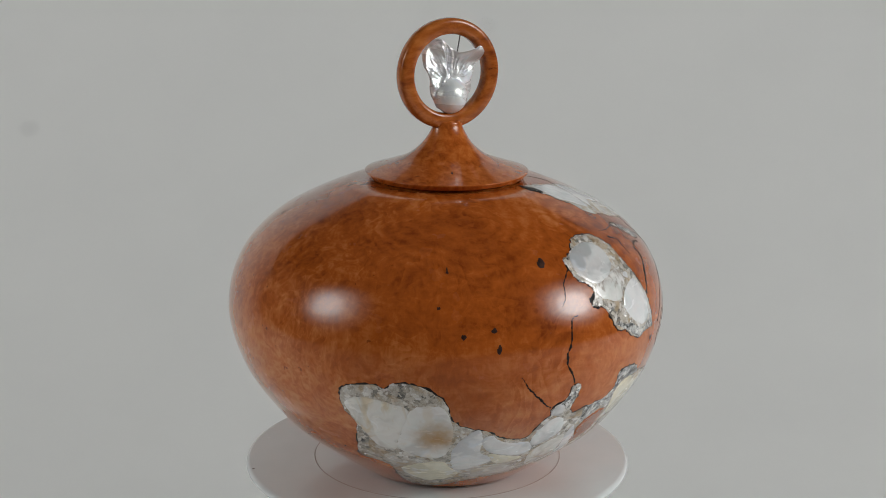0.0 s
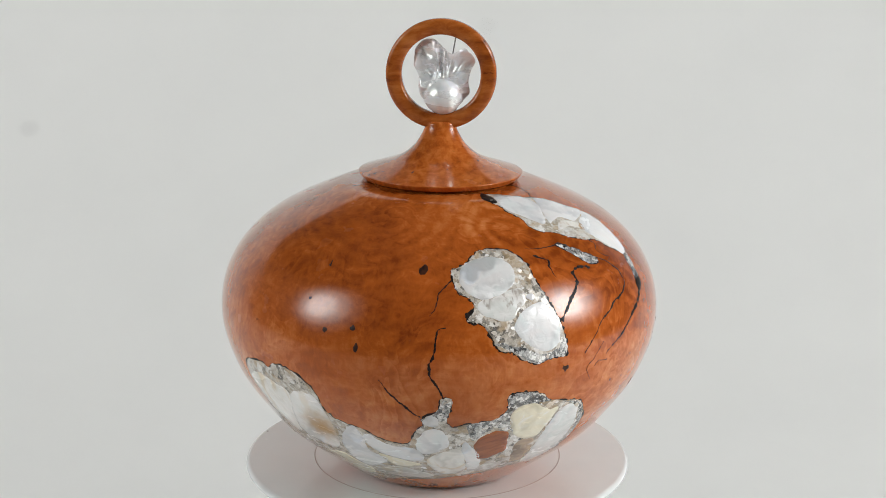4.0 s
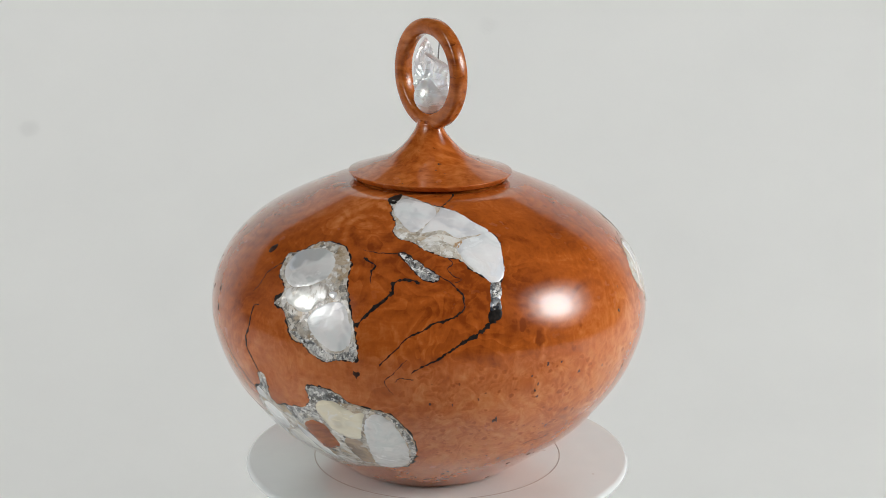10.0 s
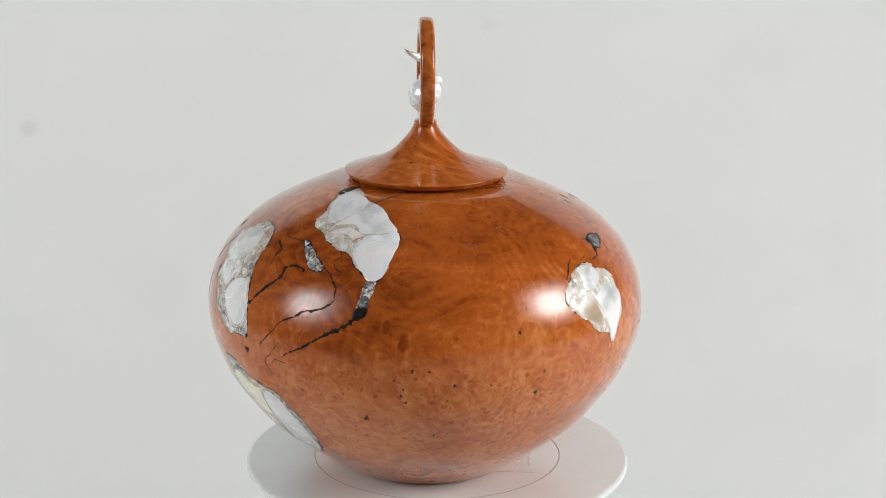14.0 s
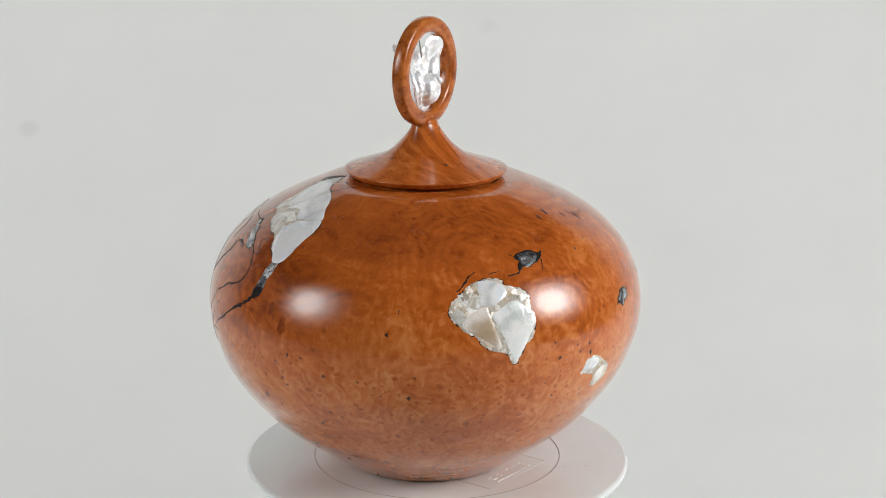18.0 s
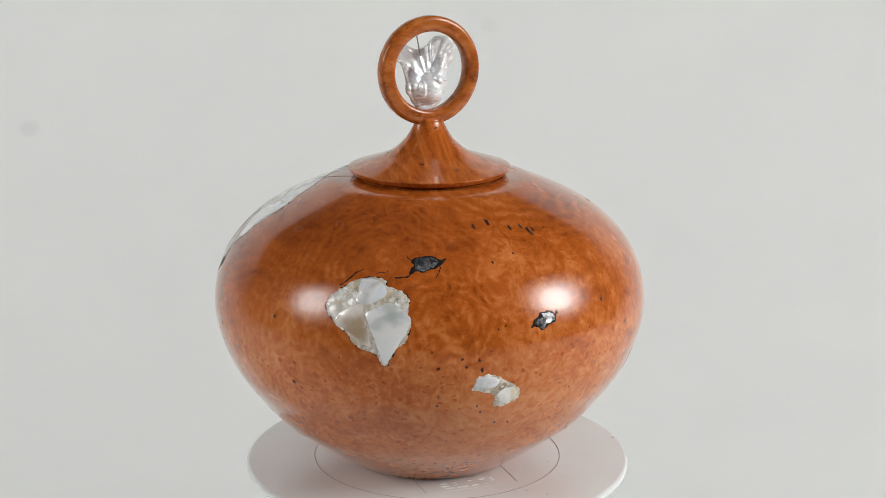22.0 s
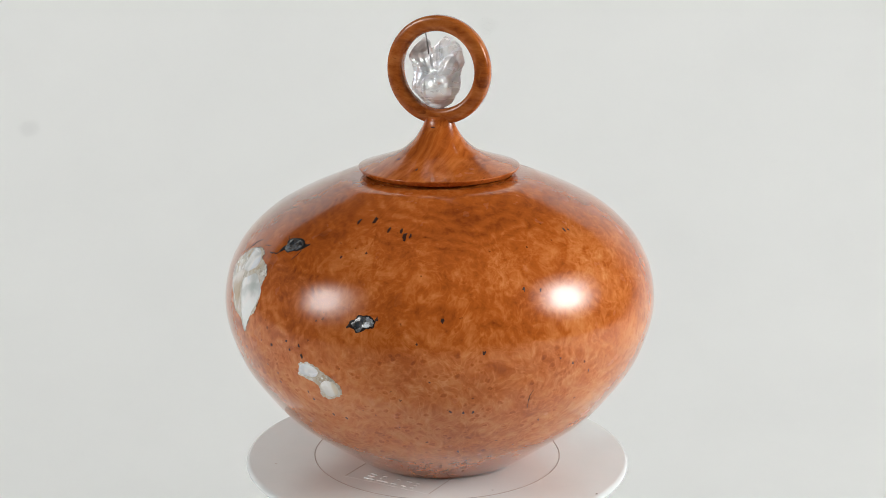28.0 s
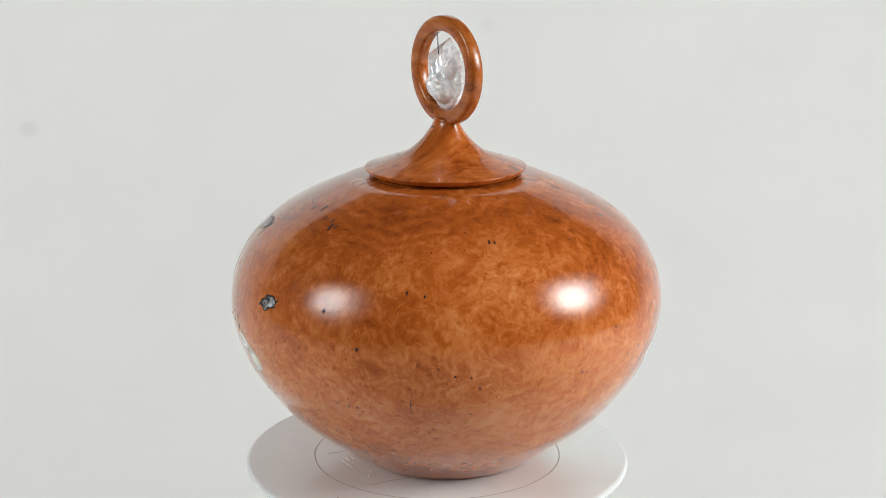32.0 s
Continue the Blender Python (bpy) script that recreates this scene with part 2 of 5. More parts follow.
def nacre(name, white, tint, stain=None, amount=0.0, shine=0.0, play=0.55, spot=None, reach=0.0085, streak=0.0, veins=(0.66, 0.50, 0.27), along=(1.0, 1.0, 0.22), lustre=0.06):
    """Polished mother-of-pearl: milky, faintly banded, with a thin-film sheen of pink and green, partly put into the
    colour.
    """
    m = Nodes(name, rough=0.18, metal=shine or lustre, coat=0.8 if not shine else 0.25, coat_rough=0.08 if not shine else 0.10, spec=0.35 if not shine else 0.7, coat_ior=1.34)
    bent = m.add(m.where, m.scaled(m.noise(60, 3, colour=True), 0.02))
    bands = m.noise(120, 4, 0.6, 1.2, m.stretched(0.5, 0.5, 1.6, 35, 30))
    col = m.mix(m.ramp(bands, [(0.34, 0.0), (0.68, 1.0)]), white, tint)
    hue = m.ramp(m.noise(75, 2, 0.5, 0.8, bent), [(0.30, (0.78, 0.86, 0.84)), (0.46, (0.90, 0.90, 0.89)), (0.58, (0.91, 0.86, 0.84)), (0.70, (0.80, 0.86, 0.95))])
    col = m.mix(play, col, hue)
    # broad greyer and brighter patches: the shell's angled sheen painted into its colour
    depth = m.step(m.noise(70, 2, 0.5, 0.7, bent), 0.44, 0.64)
    col = m.mix(m.math("MULTIPLY", depth, 0.62 if not shine else 0.15), col, tuple(0.64 * c for c in tint))
    painted_glint = m.step(m.noise(105, 2, 0.5, 1.2, m.add(bent, (0.03, 0.01, 0.02))), 0.56, 0.70)
    col = m.mix(m.math("MULTIPLY", painted_glint, 0.7), col, (0.95, 0.95, 0.95)) if not shine else col
    if streak:
        lines = m.noise(150, 3, 0.55, 1.0, m.stretched(*along, 25, 15))
        col = m.mix(m.math("MULTIPLY", m.step(lines, 0.50, 0.66), streak), col, veins)
    if stain:
        mark = m.ramp(m.noise(95, 3, 0.6, 0.6), [(0.46, 0.0), (0.60, 1.0)])
        if spot:
            away = m.tree.nodes.new("ShaderNodeVectorMath")
            away.operation = "DISTANCE"
            m.put(away, 0, m.add(m.where, m.scaled(m.noise(150, 4, colour=True), 0.010)))
            away.inputs[1].default_value = [c + 0.005 for c in spot]
            mark = m.step(away.outputs["Value"], reach, 0.15 * reach)
        col = m.mix(m.math("MULTIPLY", mark, amount), col, stain)
    col = m.mix(m.math("MULTIPLY", m.chance(), 0.10), col, (0.60, 0.60, 0.60))
    film = m.ramp(m.noise(65, 3, 0.5, 1.0, bent), [(0.30, 0.0), (0.70, 1.0)])
    m.set("Thin Film Thickness", m.math("ADD", m.math("MULTIPLY", film, 240.0), 240.0)), m.set("Thin Film IOR", 1.42)
    m.set("Roughness", m.ramp(bands, [(0.3, 0.14), (0.7, 0.30)] if not shine else [(0.3, 0.19), (0.7, 0.33)]))
    if shine:
        m.set("Subsurface Weight", 0.4), m.set("Subsurface Scale", 0.004), m.set("Subsurface Radius", (1.0, 0.95, 0.9))
    swell = m.math("ADD", m.math("MULTIPLY", m.noise(95, 1, 0.4, 0.6), 2.6), m.noise(230, 3, 0.5, 0.8)) if not shine else m.noise(420, 3, 0.5, 0.8)
    m.bump(swell, 0.30 if not shine else 0.35, 0.0009 if not shine else 0.0005)
    return m.done(col)


def crushed(name, stops, scale, gaps=0.75, tan=0.5):
    """Crushed shell set in resin: small broken flakes of many tones, each tilted its own way, with amber resin between."""
    m = Nodes(name, rough=0.20, coat=0.6, coat_rough=0.08)
    bent = m.add(m.where, m.scaled(m.noise(900, 3, colour=True), 0.0030))
    flake = m.cells(scale, "Color", where=bent)
    tone = m.ramp(flake, [(0, 0.0), (1, 1.0)])
    small = m.noise(scale * 1.3, 4, 0.65, 0.8)
    pick = m.math("ADD", m.math("MULTIPLY", tone, 0.36), m.math("MULTIPLY", small, 0.34))
    pick = m.math("ADD", pick, m.math("MULTIPLY", m.noise(120, 3), 0.44))
    col = m.ramp(pick, stops)
    amber = m.math("MULTIPLY", m.step(m.noise(170, 3, 0.55, 0.6), 0.48, 0.62), tan)
    col = m.mix(amber, col, (0.50, 0.34, 0.17))
    gap = m.step(m.cells(scale, "Distance", "DISTANCE_TO_EDGE", where=bent), 0.14, 0.02)
    col = m.mix(m.math("MULTIPLY", gap, gaps), col, (0.13, 0.10, 0.075))
    # every flake faces a little aside
    face = m.tree.nodes.new("ShaderNodeNewGeometry").outputs["Normal"]
    lean = m.scaled(m.add(flake, (-0.5, -0.5, -0.5)), 0.55)
    m.set("Normal", m.add(face, lean))
    return m.done(col)


def plain(name, colour, rough, other=None, scale=200.0, coat=0.0, metal=0.0, relief=0.0, spec=0.5):
    m = Nodes(name, rough=rough, coat=coat, metal=metal, spec=spec)
    f = m.noise(scale, 4, 0.6)
    if relief:
        m.bump(f, relief, 0.0004)
    return m.done(m.mix(m.ramp(f, [(0.35, 0.0), (0.68, 1.0)]), colour, other or tuple(0.85 * c for c in colour)))


WOOD = burl_wood("burl_wood", (0.665, 0.260, 0.090), (0.555, 0.165, 0.038), (0.42, 0.096, 0.013), (0.215, 0.042, 0.006))
LID_WOOD = grained_wood("lid_wood", (0.56, 0.165, 0.034), (0.41, 0.094, 0.013), (0.21, 0.040, 0.005), (0, -37.6, 19.9))
RING_WOOD = grained_wood("ring_wood", (0.49, 0.158, 0.036), (0.36, 0.090, 0.014), (0.17, 0.034, 0.005), (0, 10, -100))
ISLAND_WOOD = grained_wood("island_wood", (0.48, 0.140, 0.030), (0.33, 0.080, 0.012), (0.14, 0.026, 0.003), (20, 35, 110))
WHITE_SHELL = nacre("white_shell", (0.90, 0.91, 0.93), (0.80, 0.83, 0.88))
SILVER_SHELL = nacre("silver_shell", (0.76, 0.77, 0.77), (0.55, 0.57, 0.58))
CREAM_SHELL = nacre("cream_shell", (0.91, 0.86, 0.68), (0.86, 0.77, 0.54), play=0.15)
GOLD_SHELL = nacre("stained_shell", (0.90, 0.89, 0.85), (0.83, 0.82, 0.80), (0.47, 0.24, 0.045), 0.95, spot=(-0.0466, 0.0452, 0.0307), reach=0.0105, streak=0.25)
CREAM_WHITE = nacre("cream_white_shell", (0.90, 0.89, 0.86), (0.84, 0.81, 0.74), play=0.35, streak=0.55)
BAND_SHELL = nacre("banded_shell", (0.90, 0.88, 0.85), (0.70, 0.66, 0.60), streak=0.85, veins=(0.36, 0.31, 0.26), along=(2.2, 2.2, 0.35))
TAN_SHELL = nacre("tan_shell", (0.46, 0.32, 0.21), (0.25, 0.165, 0.11), play=0.08, streak=0.3)
AMBER_SHELL = nacre("amber_shell", (0.88, 0.86, 0.82), (0.74, 0.68, 0.58), play=0.25, streak=0.9, veins=(0.42, 0.24, 0.09), along=(2.0, 2.0, 0.5))
PINK_SHELL = nacre("pinkish_shell", (0.82, 0.75, 0.70), (0.74, 0.64, 0.57), (0.40, 0.27, 0.14), 0.85, play=0.25, spot=(0.0386, -0.0629, 0.0675), reach=0.0070)
SMOKE_SHELL = nacre("smoky_shell", (0.88, 0.89, 0.89), (0.80, 0.84, 0.84), (0.36, 0.40, 0.38), 0.65, spot=(0.0468, -0.0545, 0.0742), reach=0.0062)
GREY_SHELL = nacre("grey_shell", (0.55, 0.53, 0.49), (0.28, 0.25, 0.21), play=0.3, streak=0.3)
GREY_MATRIX = crushed("grey_matrix", [(0.36, (0.015, 0.015, 0.018)), (0.47, (0.10, 0.11, 0.12)), (0.57, (0.36, 0.37, 0.37)), (0.70, (0.84, 0.84, 0.82))], 880, 0.35, 0.10)
PALE_MATRIX = crushed("pale_matrix", [(0.33, (0.035, 0.042, 0.055)), (0.43, (0.22, 0.21, 0.19)), (0.53, (0.52, 0.47, 0.40)), (0.63, (0.70, 0.67, 0.62)), (0.78, (0.88, 0.87, 0.85))], 560, 0.18, 0.55)
CREAM_MATRIX = crushed("cream_matrix", [(0.28, (0.26, 0.23, 0.20)), (0.42, (0.48, 0.43, 0.35)), (0.54, (0.64, 0.60, 0.53)), (0.72, (0.84, 0.83, 0.80))], 620, 0.14, 0.45)
STEEL_MATRIX = crushed("steel_matrix", [(0.40, (0.008, 0.009, 0.012)), (0.56, (0.04, 0.047, 0.058)), (0.69, (0.17, 0.19, 0.215)), (0.88, (0.72, 0.76, 0.80))], 560, 0.45, 0.0)
BLACK_RESIN = plain("black_resin", (0.008, 0.007, 0.007), 0.34, (0.026, 0.021, 0.018), 700, spec=0.08)
KNOT = plain("knot_bark", (0.014, 0.006, 0.004), 0.5, (0.060, 0.018, 0.006), 700, spec=0.25)
PEARL = nacre("pearl_nacre", (0.98, 0.97, 0.95), (0.86, 0.89, 0.95), shine=0.28, play=0.38)
STEEL = plain("pin_steel", (0.25, 0.24, 0.24), 0.35, metal=1.0)
PLASTIC = plain("white_plastic", (0.740, 0.772, 0.780), 0.24, (0.712, 0.747, 0.755), 60, coat=0.4)
GROOVE = plain("printed_line", (0.40, 0.36, 0.34), 0.5)
# paler than the platter: paints the light on letter edges; also pale scuffs
CLEAR = plain("glint_scuff_plastic", (0.80, 0.825, 0.835), 0.25, coat=0.4)
PAPER = plain("backdrop_paper", (0.86, 0.87, 0.855), 0.9, (0.84, 0.85, 0.837), 9, relief=0.02)
ROOM = plain("room_paint", (0.14, 0.135, 0.13), 0.9, (0.11, 0.107, 0.103), 4)
FLOORING = plain("room_floor", (0.16, 0.13, 0.11), 0.6, (0.12, 0.10, 0.085), 6)
# grey chosen for how much light the added deck bounces up
BOUNCE_DECK = plain("bounce_deck", (0.57, 0.55, 0.53), 0.8, (0.53, 0.515, 0.50), 12)
# pale only to throw fill light and reflections onto the urn's sides
FILL_WALL = plain("fill_wall_paint", (0.56, 0.55, 0.53), 0.9, (0.52, 0.51, 0.50), 4)


# ---- mesh helpers ----
def part(name, bm, material, parent, label="", smooth=True):
    """Links a bmesh as one mesh object under a thing or a part."""
    mesh = bpy.data.meshes.new(name)
    bm.to_mesh(mesh)
    bm.free()
    mesh.materials.append(material)
    if smooth:
        mesh.polygons.foreach_set("use_smooth", [True] * len(mesh.polygons))
    ob = new(name, mesh)
    ob.parent = parent
    return tagged(ob, label) if label else ob


def lathe(profile, steps, closed_top=False, closed_bottom=False):
    """A turned body: (radius, height) pairs, spun about z."""
    bm = bmesh.new()
    rows = []
    for r, z in profile:
        rows.append([bm.verts.new((r * math.cos(math.tau * i / steps), r * math.sin(math.tau * i / steps), z)) for i in range(steps)])
    for a, b in zip(rows, rows[1:]):
        for i in range(steps):
            j = (i + 1) % steps
            bm.faces.new((a[i], a[j], b[j], b[i]))
    if closed_top:
        bm.faces.new(rows[-1])
    if closed_bottom:
        bm.faces.new(list(reversed(rows[0])))
    return bm


def slab(x0, x1, y0, y1, z0, z1, bevel=0.0):
    bm = bmesh.new()
    bmesh.ops.create_cube(bm, size=1.0, matrix=Matrix.Translation(((x0 + x1) / 2, (y0 + y1) / 2, (z0 + z1) / 2)) @ Matrix.Diagonal((x1 - x0, y1 - y0, z1 - z0, 1)))
    if bevel:
        bmesh.ops.bevel(bm, geom=bm.edges[:], offset=bevel, segments=2, affect="EDGES")
    return bm


def curve_through(points, per=6, closed=False):
    """A smooth curve (Catmull-Rom) through 2D points."""
    n, out = len(points), []
    spans = n if closed else n - 1
    for i in range(spans):
        p = [points[(i + k) % n] if closed else points[min(max(i + k, 0), n - 1)] for k in (-1, 0, 1, 2)]
        for s in range(per):
            t = s / per
            out.append(tuple(0.5 * (2 * p[1][c] + (p[2][c] - p[0][c]) * t + (2 * p[0][c] - 5 * p[1][c] + 4 * p[2][c] - p[3][c]) * t * t
                                    + (3 * p[1][c] - p[0][c] - 3 * p[2][c] + p[3][c]) * t ** 3) for c in (0, 1)))
    if not closed:
        out.append(tuple(points[-1]))
    return out


def pairs(text):
    return [tuple(map(float, p.split(","))) for p in text.split()]


# ---- setting: the paper sweep and the studio room ----
def sweep():
    """White paper: lies under the turntable, curves up and hangs behind it."""
    bm = bmesh.new()
    line = [(-0.17, 0.0), (0.05, 0.0), (0.22, 0.0), (0.40, 0.0)]
    for k in range(1, 17):
        a = math.pi / 2 * k / 16
        line.append((0.40 + 0.65 * math.sin(a), 0.65 - 0.65 * math.cos(a)))
    line += [(1.05, 0.85), (1.05, 1.10)]
    ahead = [Vector((line[min(i + 1, len(line) - 1)][0] - line[max(i - 1, 0)][0], line[min(i + 1, len(line) - 1)][1] - line[max(i - 1, 0)][1])).normalized() for i in range(len(line))]
    back = [(y + d.y * 0.002, z - d.x * 0.002) for (y, z), d in zip(line, ahead)]
    rows = [[bm.verts.new((x, y, z - 0.20)) for x in np.linspace(-2.6, 2.6, 9)] for y, z in line + back[::-1]]
    for k, a in enumerate(rows):
        b = rows[(k + 1) % len(rows)]
        for i in range(8):
            bm.faces.new((a[i], a[i + 1], b[i + 1], b[i]))
    for i in (0, 8):
        for k in range(len(line) - 1):
            bm.faces.new((rows[k][i], rows[k + 1][i], rows[-2 - k][i], rows[-1 - k][i]))
    bmesh.ops.recalc_face_normals(bm, faces=bm.faces[:])
    for e in bm.edges:
        e.smooth = e.calc_face_angle(0) < 0.6
    return bm


def room():
    walls = (("wall_north", (-3.0, 3.0, 2.0, 2.1, -0.80, 2.2)), ("wall_south", (-3.0, 3.0, -3.1, -3.0, -0.80, 2.2)),
             ("wall_west", (-3.1, -3.0, -3.1, 2.1, -0.80, 2.2)), ("wall_east", (3.0, 3.1, -3.1, 2.1, -0.80, 2.2)))
    for name, box in walls:
        # side walls are unseen, added pale to brighten the urn's left and right edges
        side = name in ("wall_west", "wall_east")
        tagged(part(name, slab(*box), FILL_WALL if side else ROOM, None, smooth=False), "unseen pale grey side wall added as fill for the urn" if side else "plain painted studio wall in dim grey", "wall", kind="structure")
    tagged(part("floor", slab(-3.1, 3.1, -3.1, 2.1, -0.9, -0.80), FLOORING, None, smooth=False), "dark plain studio floor below the platform", "floor", kind="structure")
    tagged(part("ceiling", slab(-3.1, 3.1, -3.1, 2.1, 2.2, 2.3), ROOM, None, smooth=False), "plain painted studio ceiling in dim grey", "ceiling", kind="structure")


backdrop = tagged(part("backdrop", sweep(), PAPER, None), "seamless white paper sweep behind the turntable", "backdrop", kind="structure")
room()


def sensor_spot(x, turn, r, strength):
    """A faint round spot of sensor dust, stood in as a mark on the hanging paper, soft at its edge."""
    m = Nodes("sensor_spot", rough=0.9)
    d = m.tree.nodes.new("ShaderNodeVectorMath")
    d.operation = "LENGTH"
    m.put(d, 0, m.where)
    m.set("Alpha", m.math("MULTIPLY", m.ramp(m.math("DIVIDE", d.outputs["Value"], r), [(0.45, 1.0), (1.0, 0.0)]), strength))
    bm = bmesh.new()
    bmesh.ops.create_circle(bm, cap_ends=True, segments=32, radius=r, matrix=Matrix.Rotation(math.pi / 2, 4, "X"))
    ob = part("sensor_spot", bm, m.done((0.30, 0.32, 0.32)), backdrop, "faint grey spot of camera-sensor dust, stood in on the paper")
    ob.location = (x, 0.40 + 0.648 * math.cos(turn), 0.45 + 0.648 * math.sin(turn))
    ob.rotation_euler = (turn, 0, 0)


sensor_spot(-0.334, math.atan2(-0.489, 0.427), 0.0105, 0.06)
sensor_spot(0.042, math.atan2(-0.414, 0.502), 0.0100, 0.03)


# out of view; added to bounce light and show in the urn's lower reflection
def bounce_platform():
    top = tagged(new("bounce_platform"), "unseen wide grey platform added to bounce light onto the urn", "platform")
    top.location = (0, -0.80, -0.80)
    part("deck", slab(-2.68, 2.68, -1.88, 1.92, 0.555, 0.5970, 0.004), BOUNCE_DECK, top, smooth=False)
    for x in (-2.55, 0, 2.55):
        for y in (-1.75, 0, 1.78):
            part("leg", slab(x - 0.03, x + 0.03, y - 0.03, y + 0.03, 0, 0.555, 0.003), FLOORING, top, smooth=False)


bounce_platform()


def pedestal():
    """A narrow post that lifts the turntable off the paper."""
    ob = tagged(new("pedestal"), "narrow round white post under the turntable", "pedestal")
    ob.location = (0, 0, -0.20)
    part("post", lathe([(0.040, 0.006), (0.0385, 0.012), (0.0385, 0.156), (0.040, 0.162)], 64, True, True), PLASTIC, ob)
    part("foot", lathe([(0.050, 0.0), (0.052, 0.002), (0.052, 0.005), (0.049, 0.006)], 64, True, True), PLASTIC, ob)
    part("plate", lathe([(0.044, 0.162), (0.045, 0.163), (0.045, 0.167), (0.044, 0.168)], 64, True, True), PLASTIC, ob)


pedestal()

# ---- turntable ----
PLATTER_R, LINE_R = 0.0681, 0.0438


def ring_band(r, w, z, h, steps=160):
    return lathe([(r - w / 2, z - h), (r - w / 2, z), (r + w / 2, z), (r + w / 2, z - h)], steps)


def turntable():
    base = tagged(new("turntable"), "small round white plastic turntable turning under the urn", "turntable")
    base.location = (0, 0, -0.032)
    part("base", lathe([(0.048, 0.0), (0.052, 0.001), (0.053, 0.004), (0.051, 0.020), (0.046, 0.0222)], 96, True, True), PLASTIC, base, "white plastic base")
    prof = [(0.010, 0.0225), (0.045, 0.0228), (0.052, 0.0285), (0.0640, 0.0292)]
    for k in range(0, 15):
        a = math.pi * (k / 14 - 0.5)
        prof.append((PLATTER_R - 0.0014 * (1 - math.cos(a)), 0.0306 + 0.0014 * math.sin(a)))
    prof += [(0.05, 0.032), (0.02, 0.032)]
    platter = part("platter", lathe(prof, 192, True, True), PLASTIC, base, "glossy white platter with a thin grey ring line")
    for poly in platter.data.polygons:
        if len(poly.vertices) > 4:
            poly.use_smooth = False
    part("ring_line", ring_band(LINE_R, 0.00036, 0.03208, 0.0002), GROOVE, platter, "thin grey circle line")
    return platter


platter = turntable()


def raised_mark():
    """A raised row of unreadable letters in a thin frame, as plain bars; their lit edges are put into a paler colour.
    """
    turn = Matrix.Rotation(radians(-20.8), 4, "Z")
    z = 0.032

    def bar(name, x0, x1, y0, y1, mat, h, bevel=0.0):
        bm = slab(x0 * MM, x1 * MM, y0 * MM, y1 * MM, z - 0.0004, z + h, bevel)
        bm.transform(turn)
        part(name, bm, mat, platter, smooth=False)
    for side in (-16.6, 16.6):
        bar("frame_line", 18.0, 35.3, side - 0.13, side + 0.13, GROOVE, 0.00006)
    bar("frame_line", 35.35, 35.6, -16.6, 16.6, PLASTIC, 0.00004)
    for x, spans in ((29.2, ((-9.9, -7.4), (-4.9, -3.4), (0.6, 2.0), (4.7, 6.6), (8.4, 9.6))), (31.2, ((-9.9, -7.0), (-4.9, -4.0), (8.4, 9.6))),
                     (33.4, ((-9.9, -5.9), (-4.9, -0.8), (0.7, 2.9), (4.7, 6.6), (8.4, 9.6)))):
        for y0, y1 in spans:
            bar("letter_bar", x - 0.3, x + 0.3, y0, y1, CLEAR, 0.00025, 0.0001)


raised_mark()


def specks():
    """Small scuffs and specks on the platter: distance from its middle (mm), angle, size (mm), dark or pale."""
    for r, a, size, mat in ((66.3, 62.9, 0.45, KNOT), (63.8, 70.0, 0.8, CLEAR), (63.2, 35.7, 0.7, CLEAR), (47.0, -0.2, 0.35, GROOVE), (53.8, 3.0, 0.4, GROOVE), (40.1, 36.5, 0.35, GROOVE), (58.0, -70.0, 0.4, GROOVE)):
        rng = random.Random(int(r * 10))
        bm = lathe([(0.0008 * size, 0.0), (0.0010 * size, 0.00003)], 10, True, True)
        for v in bm.verts:
            v.co.x *= rng.uniform(0.8, 1.3)
        bm.transform(Matrix.Rotation(radians(a), 4, "Z") @ Matrix.Translation((r * MM, 0, 0.032)))
        part("speck", bm, mat, platter, smooth=False)


specks()

# ---- the urn ----
urn = tagged(new("wooden_urn"), "polished reddish burl-wood lidded urn with mother-of-pearl inlays", "urn")
KNOTS = [29.98, 42.65, 54.44, 62.35, 68.69, 72.70, 74.95, 74.80, 72.20, 66.40, 55.61, 36.36, 9.10]
STEP = 108.83 / 12
SHOULDER = [(100.5, 34.4), (101.05, 31.0), (101.32, 28.5), (101.5, 26.0)]


def radius_at(z):
    """The urn's outer radius at a height, both in mm."""
    if z >= 100.5:
        for (z0, r0), (z1, r1) in zip(SHOULDER, SHOULDER[1:]):
            if z <= z1:
                return r0 + (r1 - r0) * (z - z0) / (z1 - z0)
        return 26.0
    u = min(max(z / STEP, 0), 11.999)
    i = int(u)
    s = u - i
    m = [KNOTS[1] - KNOTS[0]] + [(KNOTS[k + 1] - KNOTS[k - 1]) / 2 for k in range(1, 12)] + [KNOTS[12] - KNOTS[11]]
    return ((2 * s ** 3 - 3 * s * s + 1) * KNOTS[i] + (s ** 3 - 2 * s * s + s) * m[i] + (3 * s * s - 2 * s ** 3) * KNOTS[i + 1] + (s ** 3 - s * s) * m[i + 1])


def on_urn(a, z, out=0.0):
    """The place on the urn at an angle (degrees) and height (mm), lifted off its surface by out mm."""
    z = max(z, 0.02)
    r, e = radius_at(z), 0.15
    slope = (radius_at(min(z + e, 101.5)) - radius_at(max(z - e, 0))) / (min(z + e, 101.5) - max(z - e, 0))
    k = 1 / math.hypot(1, slope)
    c, s = math.cos(radians(a)), math.sin(radians(a))
    r += out * k
    return Vector((r * c, r * s, z - out * slope * k)) * MM


